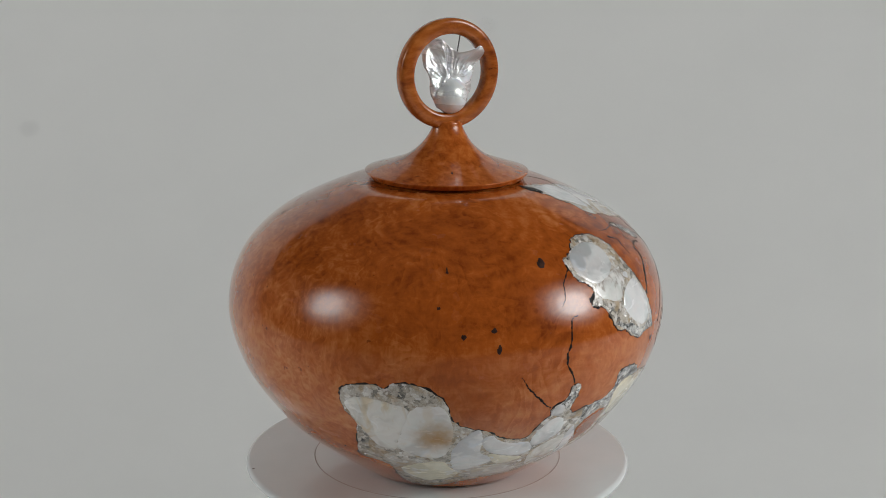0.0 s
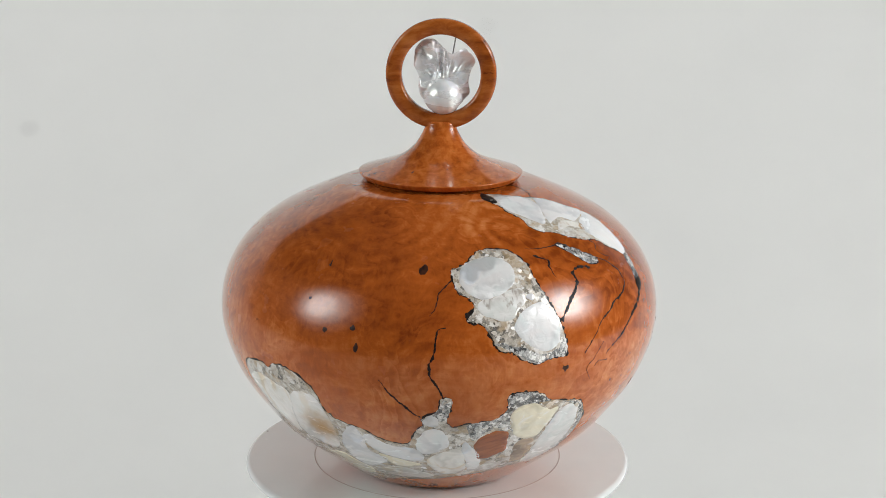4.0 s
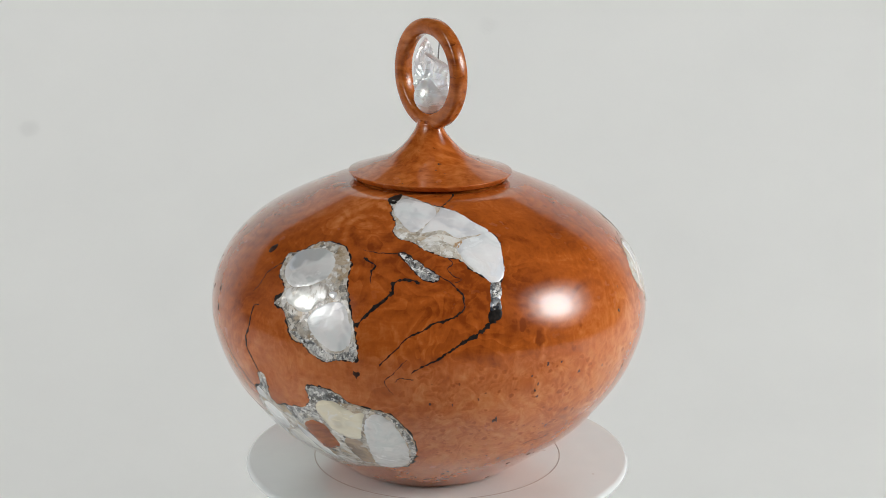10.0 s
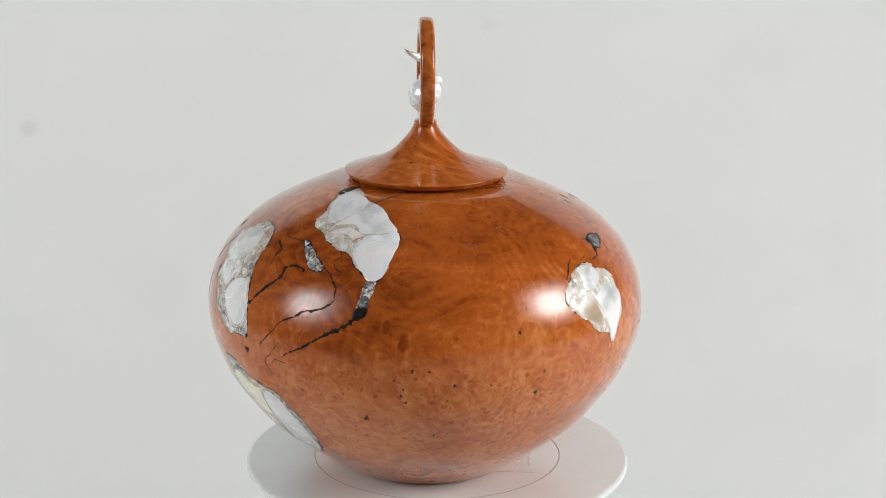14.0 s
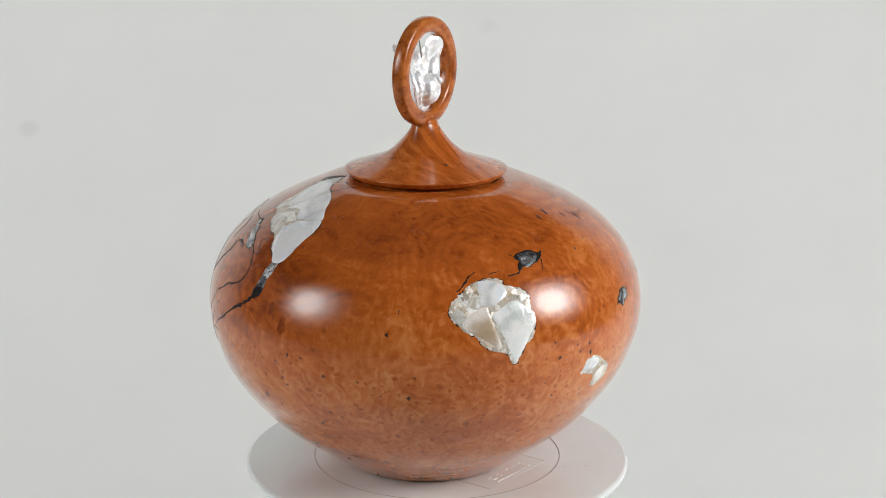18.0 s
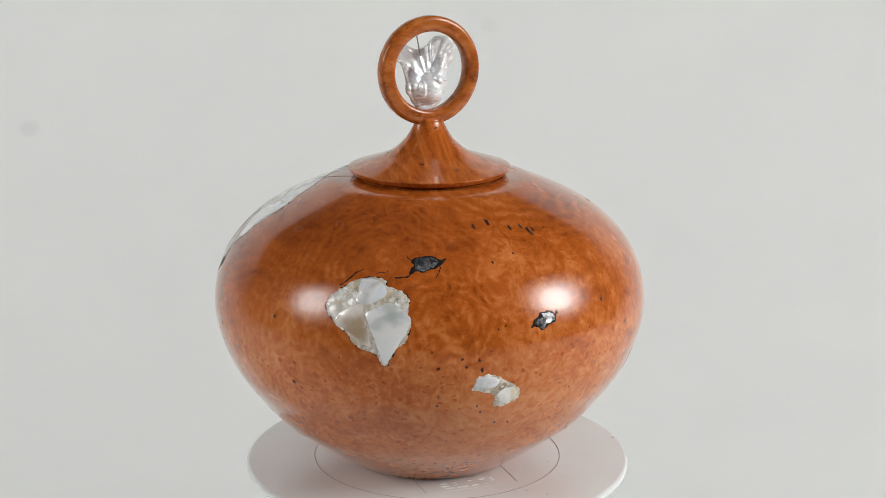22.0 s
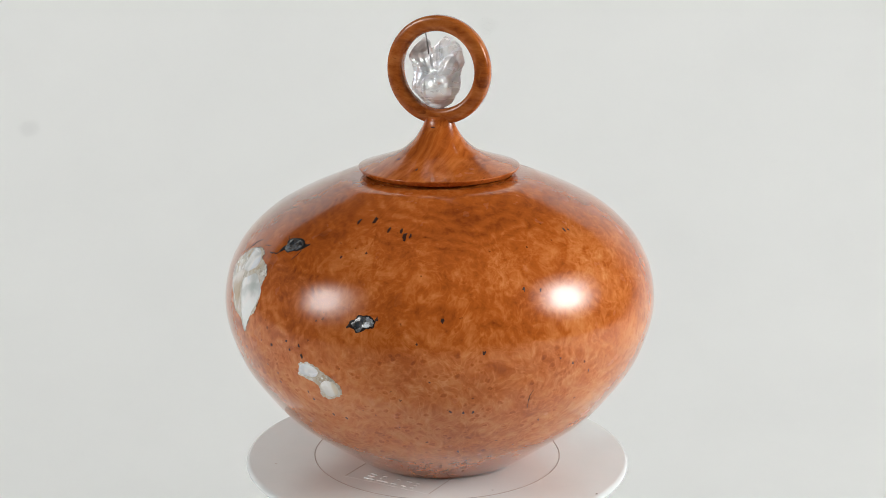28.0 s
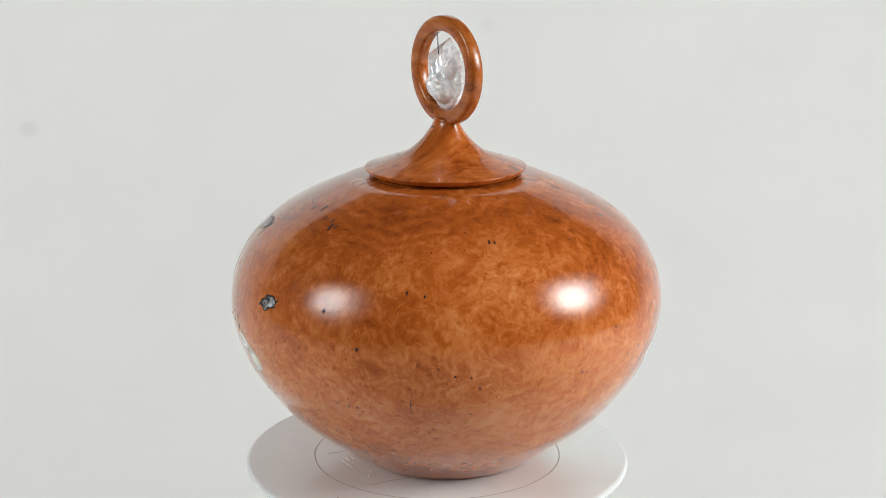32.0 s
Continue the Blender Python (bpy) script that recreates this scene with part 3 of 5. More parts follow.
def urn_body():
    prof = [(24.0, 1.2), (24.6, 0.2), (28.9, 0.0), (29.6, 0.12)]
    prof += [(radius_at(z), z) for z in np.concatenate([np.linspace(0.5, 98, 150), np.linspace(98.4, 100.5, 8)])]
    prof += [(r, z) for z, r in SHOULDER[1:]] + [(25.6, 101.45), (25.2, 101.0), (25.0, 96.0)]
    bm = lathe([(r * MM, z * MM) for r, z in prof], 288, False, True)
    return part("body", bm, WOOD, urn, "round polished burl-wood vessel")


body = urn_body()


class Flat:
    """Lays angles and heights of one region of the urn out flat, in mm, and back."""

    def __init__(self, points):
        self.a = sum(p[0] for p in points) / len(points)
        self.z = sum(p[1] for p in points) / len(points)
        self.heights = [0.0]
        e = 0.5
        for k in range(1, 210):
            z = k * e
            self.heights.append(self.heights[-1] + math.hypot(e, radius_at(min(z, 101.5)) - radius_at(min(z - e, 101.5))))

    def arc(self, z):
        u = min(max(z, 0), 104) / 0.5
        i = int(u)
        return self.heights[i] + (u - i) * (self.heights[i + 1] - self.heights[i])

    def to(self, p):
        return Vector((radians(p[0] - self.a) * radius_at(min(p[1], 101.5)), self.arc(p[1])))

    def back(self, v):
        lo, hi = 0.0, 101.5
        for _ in range(22):
            mid = (lo + hi) / 2
            lo, hi = (mid, hi) if self.arc(mid) < v[1] else (lo, mid)
        return self.a + math.degrees(v[0] / radius_at(lo)), lo


def ragged(points, jag, grain, seed):
    """Roughens an outline laid flat, with bites of grain mm and depth jag mm."""
    out = []
    n = len(points)
    for i, p in enumerate(points):
        q, o = points[(i + 1) % n], points[i - 1]
        side = Vector((q[1] - o[1], o[0] - q[0]))
        side = side.normalized() if side.length else Vector((0, 0))
        d = noise.noise(Vector((p[0] / grain, p[1] / grain, seed * 7.3))) + 0.5 * noise.noise(Vector((p[0] / grain * 2.7, p[1] / grain * 2.7, seed * 3.1)))
        out.append(Vector(p) + side * d * jag)
    return out


def inlay(name, outline, material, parent, lift, depth=0.10, jag=0.25, grain=1.2, seed=1, spacing=1.7, label="", smooth=True, grow=0.0):
    """A thin polished piece let into the urn: follows its curve and has a softly rounded edge."""
    flat = Flat(outline)
    pts = [flat.to(p) for p in outline]
    dense = curve_through([tuple(p) for p in pts], 6, True) if smooth else [tuple(p) for p in pts]
    line, last = [], None
    for p in dense:
        if last is None or (Vector(p) - last).length > 0.22:
            last = Vector(p)
            line.append(p)
    edge = ragged(line, jag, grain, seed)
    n = len(edge)
    middle = sum(edge, Vector((0, 0))) / n
    turn = sum(edge[i].x * edge[(i + 1) % n].y - edge[(i + 1) % n].x * edge[i].y for i in range(n))
    if grow:
        wide = []
        for i in range(n):
            d = edge[(i + 1) % n] - edge[i - 1]
            side = Vector((d.y, -d.x)) if turn > 0 else Vector((-d.y, d.x))
            k = grow * (1 + 1.3 * noise.noise(Vector((edge[i].x * 0.45, edge[i].y * 0.45, seed + 40))))
            wide.append(edge[i] + (side.normalized() * k if side.length else side))
        edge = wide
    inner = []
    for i in range(n):
        d = edge[(i + 1) % n] - edge[i - 1]
        side = Vector((-d.y, d.x)) if turn > 0 else Vector((d.y, -d.x))
        inner.append(edge[i] + (side.normalized() * 0.16 if side.length else side))
    verts = list(edge)
    rim = [(i, (i + 1) % n) for i in range(n)]
    xs, ys = [p.x for p in edge], [p.y for p in edge]

    def inside(p, poly):
        hit, j = False, len(poly) - 1
        for i in range(len(poly)):
            if (poly[i].y > p.y) != (poly[j].y > p.y) and p.x < (poly[j].x - poly[i].x) * (p.y - poly[i].y) / (poly[j].y - poly[i].y) + poly[i].x:
                hit = not hit
            j = i
        return hit

    for q in inner:
        if inside(q, edge) and min((q - e).length for e in edge) > 0.10:
            verts.append(q)
    nx, ny = int((max(xs) - min(xs)) / spacing) + 1, int((max(ys) - min(ys)) / spacing) + 1
    for i in range(nx + 1):
        for j in range(ny + 1):
            q = Vector((min(xs) + (i + 0.5 * (j % 2)) * spacing, min(ys) + j * spacing))
            if inside(q, edge) and min((q - e).length for e in edge) > 0.45:
                verts.append(q)
    vs, _, faces, origin, _, _ = mathutils.geometry.delaunay_2d_cdt(verts, rim, [], 1, 0.01)
    bm = bmesh.new()
    made = []
    for v, orig in zip(vs, origin):
        a, z = flat.back(v)
        on_rim = any(o < n for o in orig)
        made.append(bm.verts.new(on_urn(a, z, lift - depth if on_rim else lift)))
    for f in faces:
        if len(set(f)) > 2:
            bm.faces.new([made[k] for k in f])
    bmesh.ops.recalc_face_normals(bm, faces=bm.faces[:])
    if bm.faces and sum(f.normal.dot(f.calc_center_median() - Vector((0, 0, 0.055))) for f in bm.faces) < 0:
        bmesh.ops.reverse_faces(bm, faces=bm.faces[:])
    return part(name, bm, material, parent, label)


def crack(path, widths, seed, material=BLACK_RESIN, name="crack", lift=0.06, label=""):
    """A resin-filled crack that wanders over the urn; widths in mm at its start, middle and end."""
    flat = Flat(path)
    pts = [Vector(p) for p in curve_through([tuple(flat.to(p)) for p in path], 14)]
    bm = bmesh.new()
    rows, n = [], len(pts)
    for i, p in enumerate(pts):
        d = pts[min(i + 1, n - 1)] - pts[max(i - 1, 0)]
        side = Vector((-d.y, d.x)).normalized() if d.length else Vector((1, 0))
        t = i / (n - 1)
        w = widths[0] + (widths[1] - widths[0]) * t * 2 if t < 0.5 else widths[1] + (widths[2] - widths[1]) * (t * 2 - 1)
        w *= 0.78 + 0.9 * noise.noise(Vector((p.x * 0.8, p.y * 0.8, seed))) + 0.35 * noise.noise(Vector((p.x * 2.3, p.y * 2.3, seed)))
        p = p + side * (0.35 * noise.noise(Vector((p.x * 0.5, p.y * 0.5, seed + 9))) + 0.20 * noise.noise(Vector((p.x * 1.7, p.y * 1.7, seed + 5))))
        row = []
        for k, out in ((-0.5, -0.03), (-0.25, lift), (0.25, lift), (0.5, -0.03)):
            a, z = flat.back(p + side * w * k * (1 + 0.5 * noise.noise(Vector((p.x * 1.9, p.y * 1.9, seed + k)))))
            row.append(bm.verts.new(on_urn(a, z, out)))
        rows.append(row)
    for a, b in zip(rows, rows[1:]):
        for i in range(3):
            bm.faces.new((a[i], a[i + 1], b[i + 1], b[i]))
    bmesh.ops.recalc_face_normals(bm, faces=bm.faces[:])
    if sum(f.normal.dot(f.calc_center_median() - Vector((0, 0, 0.055))) for f in bm.faces) < 0:
        bmesh.ops.reverse_faces(bm, faces=bm.faces[:])
    return part(name, bm, material, body, label)


# chips of crushed shell, set in the resin round the large pieces
chip_meshes = []
for k in range(7):
    rng = random.Random(50 + k)
    bm = bmesh.new()
    m = rng.randint(5, 7)
    low, top = [], []
    for i in range(m):
        a = math.tau * (i + rng.uniform(-0.3, 0.3)) / m
        r = rng.uniform(0.5, 1.3)
        low.append(bm.verts.new((r * math.cos(a), 0.72 * r * math.sin(a), -0.35)))
        top.append(bm.verts.new((0.86 * r * math.cos(a), 0.62 * r * math.sin(a), 0.0)))
    bm.faces.new(top)
    for i in range(m):
        bm.faces.new((low[i], low[(i + 1) % m], top[(i + 1) % m], top[i]))
    mesh = bpy.data.meshes.new("shell_chip")
    bm.to_mesh(mesh)
    bm.free()
    chip_meshes.append(mesh)


def chip_material():
    m = Nodes("chip_shell", rough=0.15, coat=0.5)
    col = m.ramp(m.chance(), [(0.0, (0.40, 0.34, 0.26)), (0.25, (0.60, 0.52, 0.40)), (0.5, (0.72, 0.70, 0.66)), (0.8, (0.90, 0.89, 0.88))])
    return m.done(m.mix(0.25, col, m.ramp(m.noise(2.0, 3), [(0.3, 0.25), (0.7, 0.85)])))


CHIP = chip_material()
for mesh in chip_meshes:
    mesh.materials.append(CHIP)


def scatter_chips(region, holes, parent, count, seed, lift, low=0.30, high=1.35):
    rng = random.Random(seed)

    def inside(p, poly):
        hit, j = False, len(poly) - 1
        for i in range(len(poly)):
            if (poly[i][1] > p[1]) != (poly[j][1] > p[1]) and p[0] < (poly[j][0] - poly[i][0]) * (p[1] - poly[i][1]) / (poly[j][1] - poly[i][1]) + poly[i][0]:
                hit = not hit
            j = i
        return hit

    def clear(p, poly, gap):
        r = radius_at(min(p[1], 102))
        return min(math.hypot(radians(p[0] - q[0]) * r, p[1] - q[1]) for q in poly) > gap

    placed, tries = [], 0
    holes = [[(a + 360 * round((region[0][0] - a) / 360), z) for a, z in curve_through(h, 4, True)] for h in holes]
    border = curve_through(region, 4, True)
    a0, a1 = min(p[0] for p in region), max(p[0] for p in region)
    z0, z1 = min(p[1] for p in region), max(p[1] for p in region)
    while len(placed) < count and tries < count * 60:
        tries += 1
        p = (rng.uniform(a0, a1), rng.uniform(z0, z1))
        size = low + (high - low) * rng.random() ** 2
        if not inside(p, border) or not clear(p, border, size * 0.7) or any(inside(p, h) or not clear(p, h, size * 0.55) for h in holes):
            continue
        if placed and not all(math.hypot(radians(p[0] - q[0]) * radius_at(p[1]), p[1] - q[1]) > (size + s) * 0.7 for q, s in placed):
            continue
        placed.append((p, size))
        up = (on_urn(*p, 1.0) - on_urn(*p, 0.0)).normalized()
        ob = new("shell_chip", chip_meshes[rng.randrange(7)])
        ob.parent = parent
        ob.matrix_basis = Matrix.Translation(on_urn(*p, lift)) @ up.to_track_quat("Z", "Y").to_matrix().to_4x4() @ Matrix.Rotation(rng.uniform(-0.16, 0.16), 4, "X") @ Matrix.Rotation(rng.uniform(0, 6.28), 4, "Z") @ Matrix.Diagonal((size * MM, size * MM, 0.4 * MM, 1))


# ---- inlays: the tall patch of three large shells ----
BED_A = pairs("175,83.6 174.8,85.7 177.2,86.2 179.7,87.5 181.9,89.3 184.6,90.2 189.2,90.2 193.2,89.6 195.6,88.3 197.6,86 198,83.4 198.4,80.6 199.8,77.5 200.7,74.4 202,71.2 202.8,67.9 203.5,64.5 203.8,60.1 203,58.5 200.6,58.8 198,58.6 196,57.3 193.3,58.4 190.7,60.1 188.9,61.8 186.6,62.2 184.9,64.2 184.1,66.7 182.5,69.9 181.3,71.1 179.1,71.5 178.4,72.4 179.8,74.2 180.1,76.1 179.1,78.3 177,79.2 175.6,81")
inlay("resin_rim", BED_A, BLACK_RESIN, body, 0.030, 0.07, 0.7, 0.9, 1, grow=0.42)
inlay("crushed_shell_bed", BED_A, PALE_MATRIX, body, 0.075, 0.06, 0.55, 0.8, 21, label="crushed grey and tan shell in resin")
PIECE_A1 = pairs("177,82.2 177.5,85.5 180.3,87.4 184.4,88.3 188.7,88.2 191.8,86.6 192.7,84.1 191.6,81.5 189.1,79.7 186.3,78.5 182.7,77.8 179.5,79.1")
inlay("shell_piece", PIECE_A1, SILVER_SHELL, body, 0.125, 0.09, 0.12, 1.3, 5, spacing=1.5, grow=0.15, label="large oval silvery shell")
PIECE_A2 = pairs("181.1,75.4 182,77.3 185.6,78 189.1,79.4 192.8,80.1 193.9,78.3 193.4,76 191.6,74.4 189.9,72 186.9,71.5 184,72.7 182.2,73.6")
inlay("shell_piece", PIECE_A2, BAND_SHELL, body, 0.125, 0.09, 0.12, 1.3, 7, spacing=1.5, grow=0.15, label="banded translucent shell")
PIECE_A3 = pairs("190,69.5 191.7,72.8 194.4,74.8 197.2,75.6 199.3,74.9 200.6,72 201.7,68.8 201.9,64.5 200.6,62.3 197.9,61.1 195.3,62.4 192.6,64.6 190.7,67.1")
inlay("shell_piece", PIECE_A3, WHITE_SHELL, body, 0.125, 0.09, 0.12, 1.3, 9, spacing=1.5, grow=0.15, label="large oval milky shell")
PIECE_A4 = pairs("194.3,77.6 195.3,78.3 196.5,78 195.8,76.5")
inlay("shell_piece", PIECE_A4, WHITE_SHELL, body, 0.125, 0.09, 0.12, 1.3, 11, spacing=1.5, grow=0.15)
scatter_chips(BED_A, [PIECE_A1, PIECE_A2, PIECE_A3, PIECE_A4], body, 34, 11, 0.11)
inlay("resin_bed", pairs("185.1,64.4 188.9,62 193.3,58.6 196,57.5 200.6,58.9 202.9,58.7 203.7,60.1 202.7,65 202,63.3 200.6,61.3 197.9,60.3 194.6,61.3 191.9,63.3 189.3,63.6 186.8,65.2"), GREY_MATRIX, body, 0.09, 0.05, 0.25, 0.9, 61, label="dark grey crushed shell")
# the long white patch below the lid, and the grey sliver
BED_B = pairs("-160.8,100.3 -161,101.2 -156.8,101.3 -149.6,101.1 -139.4,100.2 -132.1,99.5 -125.7,98.3 -121.9,96.5 -116.8,94.1 -114.9,91.8 -115.6,90.2 -116.6,87.5 -117.4,84.8 -118.6,83.4 -119.8,81.3 -120.6,78.3 -121.1,75.3 -121.4,72.6 -123.6,71.8 -124.2,72.3 -123.3,75.4 -122.6,79.2 -122,82.1 -123.7,83.7 -126.7,85.5 -128.9,87.4 -131.3,88.4 -134.8,88.8 -137.4,89.7 -141.2,90.7 -144,91.9 -146.6,92.4 -149.9,92.9 -152.8,94.3 -152.9,95.9 -154.7,97.1 -156.5,97.9 -157.5,99.1")
inlay("resin_rim", BED_B, BLACK_RESIN, body, 0.030, 0.07, 0.7, 0.9, 2, grow=0.25)
inlay("crushed_shell_bed", BED_B, CREAM_MATRIX, body, 0.075, 0.06, 0.55, 0.8, 22, label="cream crushed shell in resin")
PIECE_B1 = pairs("-156.7,99.5 -154.4,101 -145.9,100.7 -138.4,100 -136.2,98.3 -139.6,96.6 -144.4,94.4 -147.9,94.9 -151.6,96.6 -155.2,97.9")
inlay("shell_piece", PIECE_B1, WHITE_SHELL, body, 0.125, 0.09, 0.12, 1.3, 19, spacing=1.5, grow=0.15, label="white shell slab")
PIECE_B2 = pairs("-135.7,98.3 -132.1,99.4 -125.3,98.1 -121.5,96.4 -117,94.1 -124.7,93.4 -129.8,93.2 -133.8,94.7 -139.1,94.5 -142.2,94.2 -139.5,96.4")
inlay("shell_piece", PIECE_B2, WHITE_SHELL, body, 0.125, 0.09, 0.12, 1.3, 21, spacing=1.5, grow=0.15, label="white shell slab")
PIECE_B3 = pairs("-130.2,91 -127,92.6 -121.6,93.3 -116.8,93.9 -115.2,91.5 -116.5,88.2 -117.5,85 -118.9,82.8 -122,82.1 -124.4,84.4 -127.3,86.6 -129.1,88.7")
inlay("shell_piece", PIECE_B3, WHITE_SHELL, body, 0.125, 0.09, 0.12, 1.3, 23, spacing=1.5, grow=0.15, label="large white shell slab")
PIECE_B4 = pairs("-141.6,92.2 -139.8,93.2 -135.9,93.9 -130.8,93.2 -128,92.2 -130.2,90.7 -132,91.7 -135.8,92.6")
inlay("shell_piece", PIECE_B4, AMBER_SHELL, body, 0.125, 0.09, 0.12, 1.3, 25, spacing=1.5, grow=0.15, label="amber-edged shell")
FILL_BK = pairs("-122.9,77.7 -120.7,77.9 -121.2,72.6 -123.6,71.4 -124.1,72.6")
scatter_chips(BED_B, [PIECE_B1, PIECE_B2, PIECE_B3, PIECE_B4, FILL_BK], body, 18, 12, 0.11)
inlay("resin_bed", pairs("-122,82.1 -119.5,82 -120.6,77.3 -123,77.1"), GREY_MATRIX, body, 0.09, 0.05, 0.25, 0.9, 62, label="grey crushed shell")
inlay("resin_fill", pairs("-122.9,77.7 -120.7,77.9 -120.9,74.6 -123.5,74.2"), STEEL_MATRIX, body, 0.10, 0.06, 0.25, 0.9, 63, label="steel-grey crushed shell")
inlay("resin_fill", pairs("-123.6,74.5 -120.8,74.7 -121.1,72.3 -123.6,71.2 -124.5,72.3"), BLACK_RESIN, body, 0.115, 0.06, 0.25, 0.9, 64, label="black resin")
inlay("resin_fill", pairs("-163.6,100.7 -161.5,101.3 -157.8,101.35 -156.6,100.3 -159.5,99.9"), BLACK_RESIN, body, 0.10, 0.06, 0.25, 0.9, 65, label="black resin")
BED_B5 = pairs("-148.5,89.4 -146.2,89.2 -142.4,87.6 -138.8,85.6 -136.6,84.2 -137,83.1 -139.4,82.9 -141.3,83.5 -143.1,85.2 -145.7,87.2")
inlay("resin_rim", BED_B5, BLACK_RESIN, body, 0.030, 0.07, 0.7, 0.9, 3, grow=0.42)
inlay("crushed_shell_bed", BED_B5, GREY_MATRIX, body, 0.075, 0.06, 0.55, 0.8, 23, label="grey crushed shell sliver")
# the broad band of shells round the foot
BED_C = pairs("111.4,46.2 114.4,49 120.8,50.2 123.7,48.9 126,51.1 130.3,51.2 133.7,49.8 138.4,45.4 140.4,38.2 144.3,34.8 150.5,32.7 154.1,29.9 158.8,28.3 163,28.5 165.4,33.8 167.6,37 167.3,39.4 171.1,42.5 172.3,47 174.6,47 174.6,43.4 173.5,39 175.4,36 178.9,37.2 186.6,38.7 189.2,42 189.2,47.3 195.4,47.6 198.8,45.7 201,43.5 210.5,41.2 213.5,37.8 216.5,32 217.5,25 215.7,19 211.8,15.9 199.6,13.7 185.6,10.9 172,8.5 157,7 148,5.5 136,2.2 127,1.4 118,3 116.5,8 117.5,15 108.6,19.1 111.3,26 113.7,34.7 111.3,39.8")
inlay("resin_rim", BED_C, BLACK_RESIN, body, 0.030, 0.07, 0.7, 0.9, 4, grow=0.42)
inlay("crushed_shell_bed", BED_C, PALE_MATRIX, body, 0.075, 0.06, 0.55, 0.8, 24, label="grey and cream crushed shell in resin")
PIECE_C1 = pairs("112.3,42.2 117,44.9 122.4,44.1 126,43 128.8,41.3 127.3,35.3 124.5,28.5 122.5,24.1 118.4,25.1 116.2,29.2 114.9,33.9 113.6,37")
inlay("shell_piece", PIECE_C1, CREAM_WHITE, body, 0.125, 0.09, 0.12, 1.3, 38, spacing=1.5, grow=0.4, label="broad cream-white shell")
PIECE_C2 = pairs("129.9,41.4 133.3,42.9 137.6,42.6 139.4,38.9 140.3,34.2 140,27.7 138,22.6 133.3,21 128.9,22.5 124.9,24.6 124.7,27.2 127.1,34.1")
inlay("shell_piece", PIECE_C2, GOLD_SHELL, body, 0.125, 0.09, 0.12, 1.3, 40, spacing=1.5, grow=0.4, label="white shell with a golden-brown stain")
PIECE_C3 = pairs("141.7,26.4 144.9,31.7 147.9,33.4 149.1,27.6 149.6,22.6 154.6,20.1 150.5,16.1 144.5,13.6 141.3,15.6 141,21.6")
inlay("shell_piece", PIECE_C3, WHITE_SHELL, body, 0.125, 0.09, 0.12, 1.3, 42, spacing=1.5, grow=0.4, label="white shell slab")
PIECE_C4 = pairs("149.3,29.1 151.8,30.9 153.9,28.5 158.6,26.3 164.5,25.9 166.8,22 165.3,20.1 159.8,20.8 154.5,22.3 151.4,24.7")
inlay("shell_piece", PIECE_C4, WHITE_SHELL, body, 0.125, 0.09, 0.12, 1.3, 44, spacing=1.5, grow=0.4, label="curved white shell")
PIECE_C5 = pairs("122.1,13.6 130.5,17.5 137.7,18.9 139.9,15.5 143.4,11.4 138,6.8 129.1,5.8 123.5,8.2")
inlay("shell_piece", PIECE_C5, CREAM_SHELL, body, 0.125, 0.09, 0.12, 1.3, 46, spacing=1.5, grow=0.4, label="cream yellow shell")
PIECE_C6 = pairs("165.4,28.1 166.7,32 169.2,35 172.2,34.4 174.1,31 174,27.3 171.3,25.2 168,23.9 166,24.8")
inlay("shell_piece", PIECE_C6, WHITE_SHELL, body, 0.125, 0.09, 0.12, 1.3, 48, spacing=1.5, grow=0.4, label="round white shell")
PIECE_C7 = pairs("168.1,19.5 170.6,23 174.8,25 178.2,25.3 179.9,20.2 181.1,14.9 177.7,12.1 173,12.5")
inlay("shell_piece", PIECE_C7, CREAM_WHITE, body, 0.125, 0.09, 0.12, 1.3, 50, spacing=1.5, grow=0.4)
PIECE_C8 = pairs("179,26 179.2,29.2 182.2,25.5 184.9,20.9 186.1,15.8 183.3,14.5 180.3,21.6")
inlay("shell_piece", PIECE_C8, WHITE_SHELL, body, 0.125, 0.09, 0.12, 1.3, 52, spacing=1.5, grow=0.4)
PIECE_C9 = pairs("152.6,21.8 156.2,21.1 161.5,19.4 165.3,18.2 162.2,16.3 157.2,16.6")
inlay("shell_piece", PIECE_C9, CREAM_SHELL, body, 0.125, 0.09, 0.12, 1.3, 54, spacing=1.5, grow=0.4)
PIECE_C10 = pairs("144.8,9.9 154.8,15.6 162,14.3 169.8,11 165,8.4 154.5,8.4")
inlay("shell_piece", PIECE_C10, GREY_SHELL, body, 0.125, 0.09, 0.12, 1.3, 56, spacing=1.5, grow=0.4, label="grey streaked shell")
PIECE_C11 = pairs("167.8,38.6 169.4,40.3 171.2,38.9 170.6,36.6 168.4,36.7")
inlay("shell_piece", PIECE_C11, SILVER_SHELL, body, 0.125, 0.09, 0.12, 1.3, 58, spacing=1.5, grow=0.4)
PIECE_C13 = pairs("190.8,39 192.6,42.4 196.1,42.9 198.9,41.4 201.1,39.7 204,40 203.1,36.6 202.3,33 201,29.2 197.8,28.5 194.1,30.6 192.1,34.3")
inlay("shell_piece", PIECE_C13, CREAM_SHELL, body, 0.125, 0.09, 0.12, 1.3, 60, spacing=1.5, grow=0.4, label="cream shell")
PIECE_C14 = pairs("203.5,15.5 203.1,25 203.7,34.2 205.6,38.8 208.4,40.1 211.5,36.9 214,30.4 215,23.5 213.9,18.3 209.9,15.5")
inlay("shell_piece", PIECE_C14, SILVER_SHELL, body, 0.125, 0.09, 0.12, 1.3, 62, spacing=1.5, grow=0.4, label="large silvery shell")
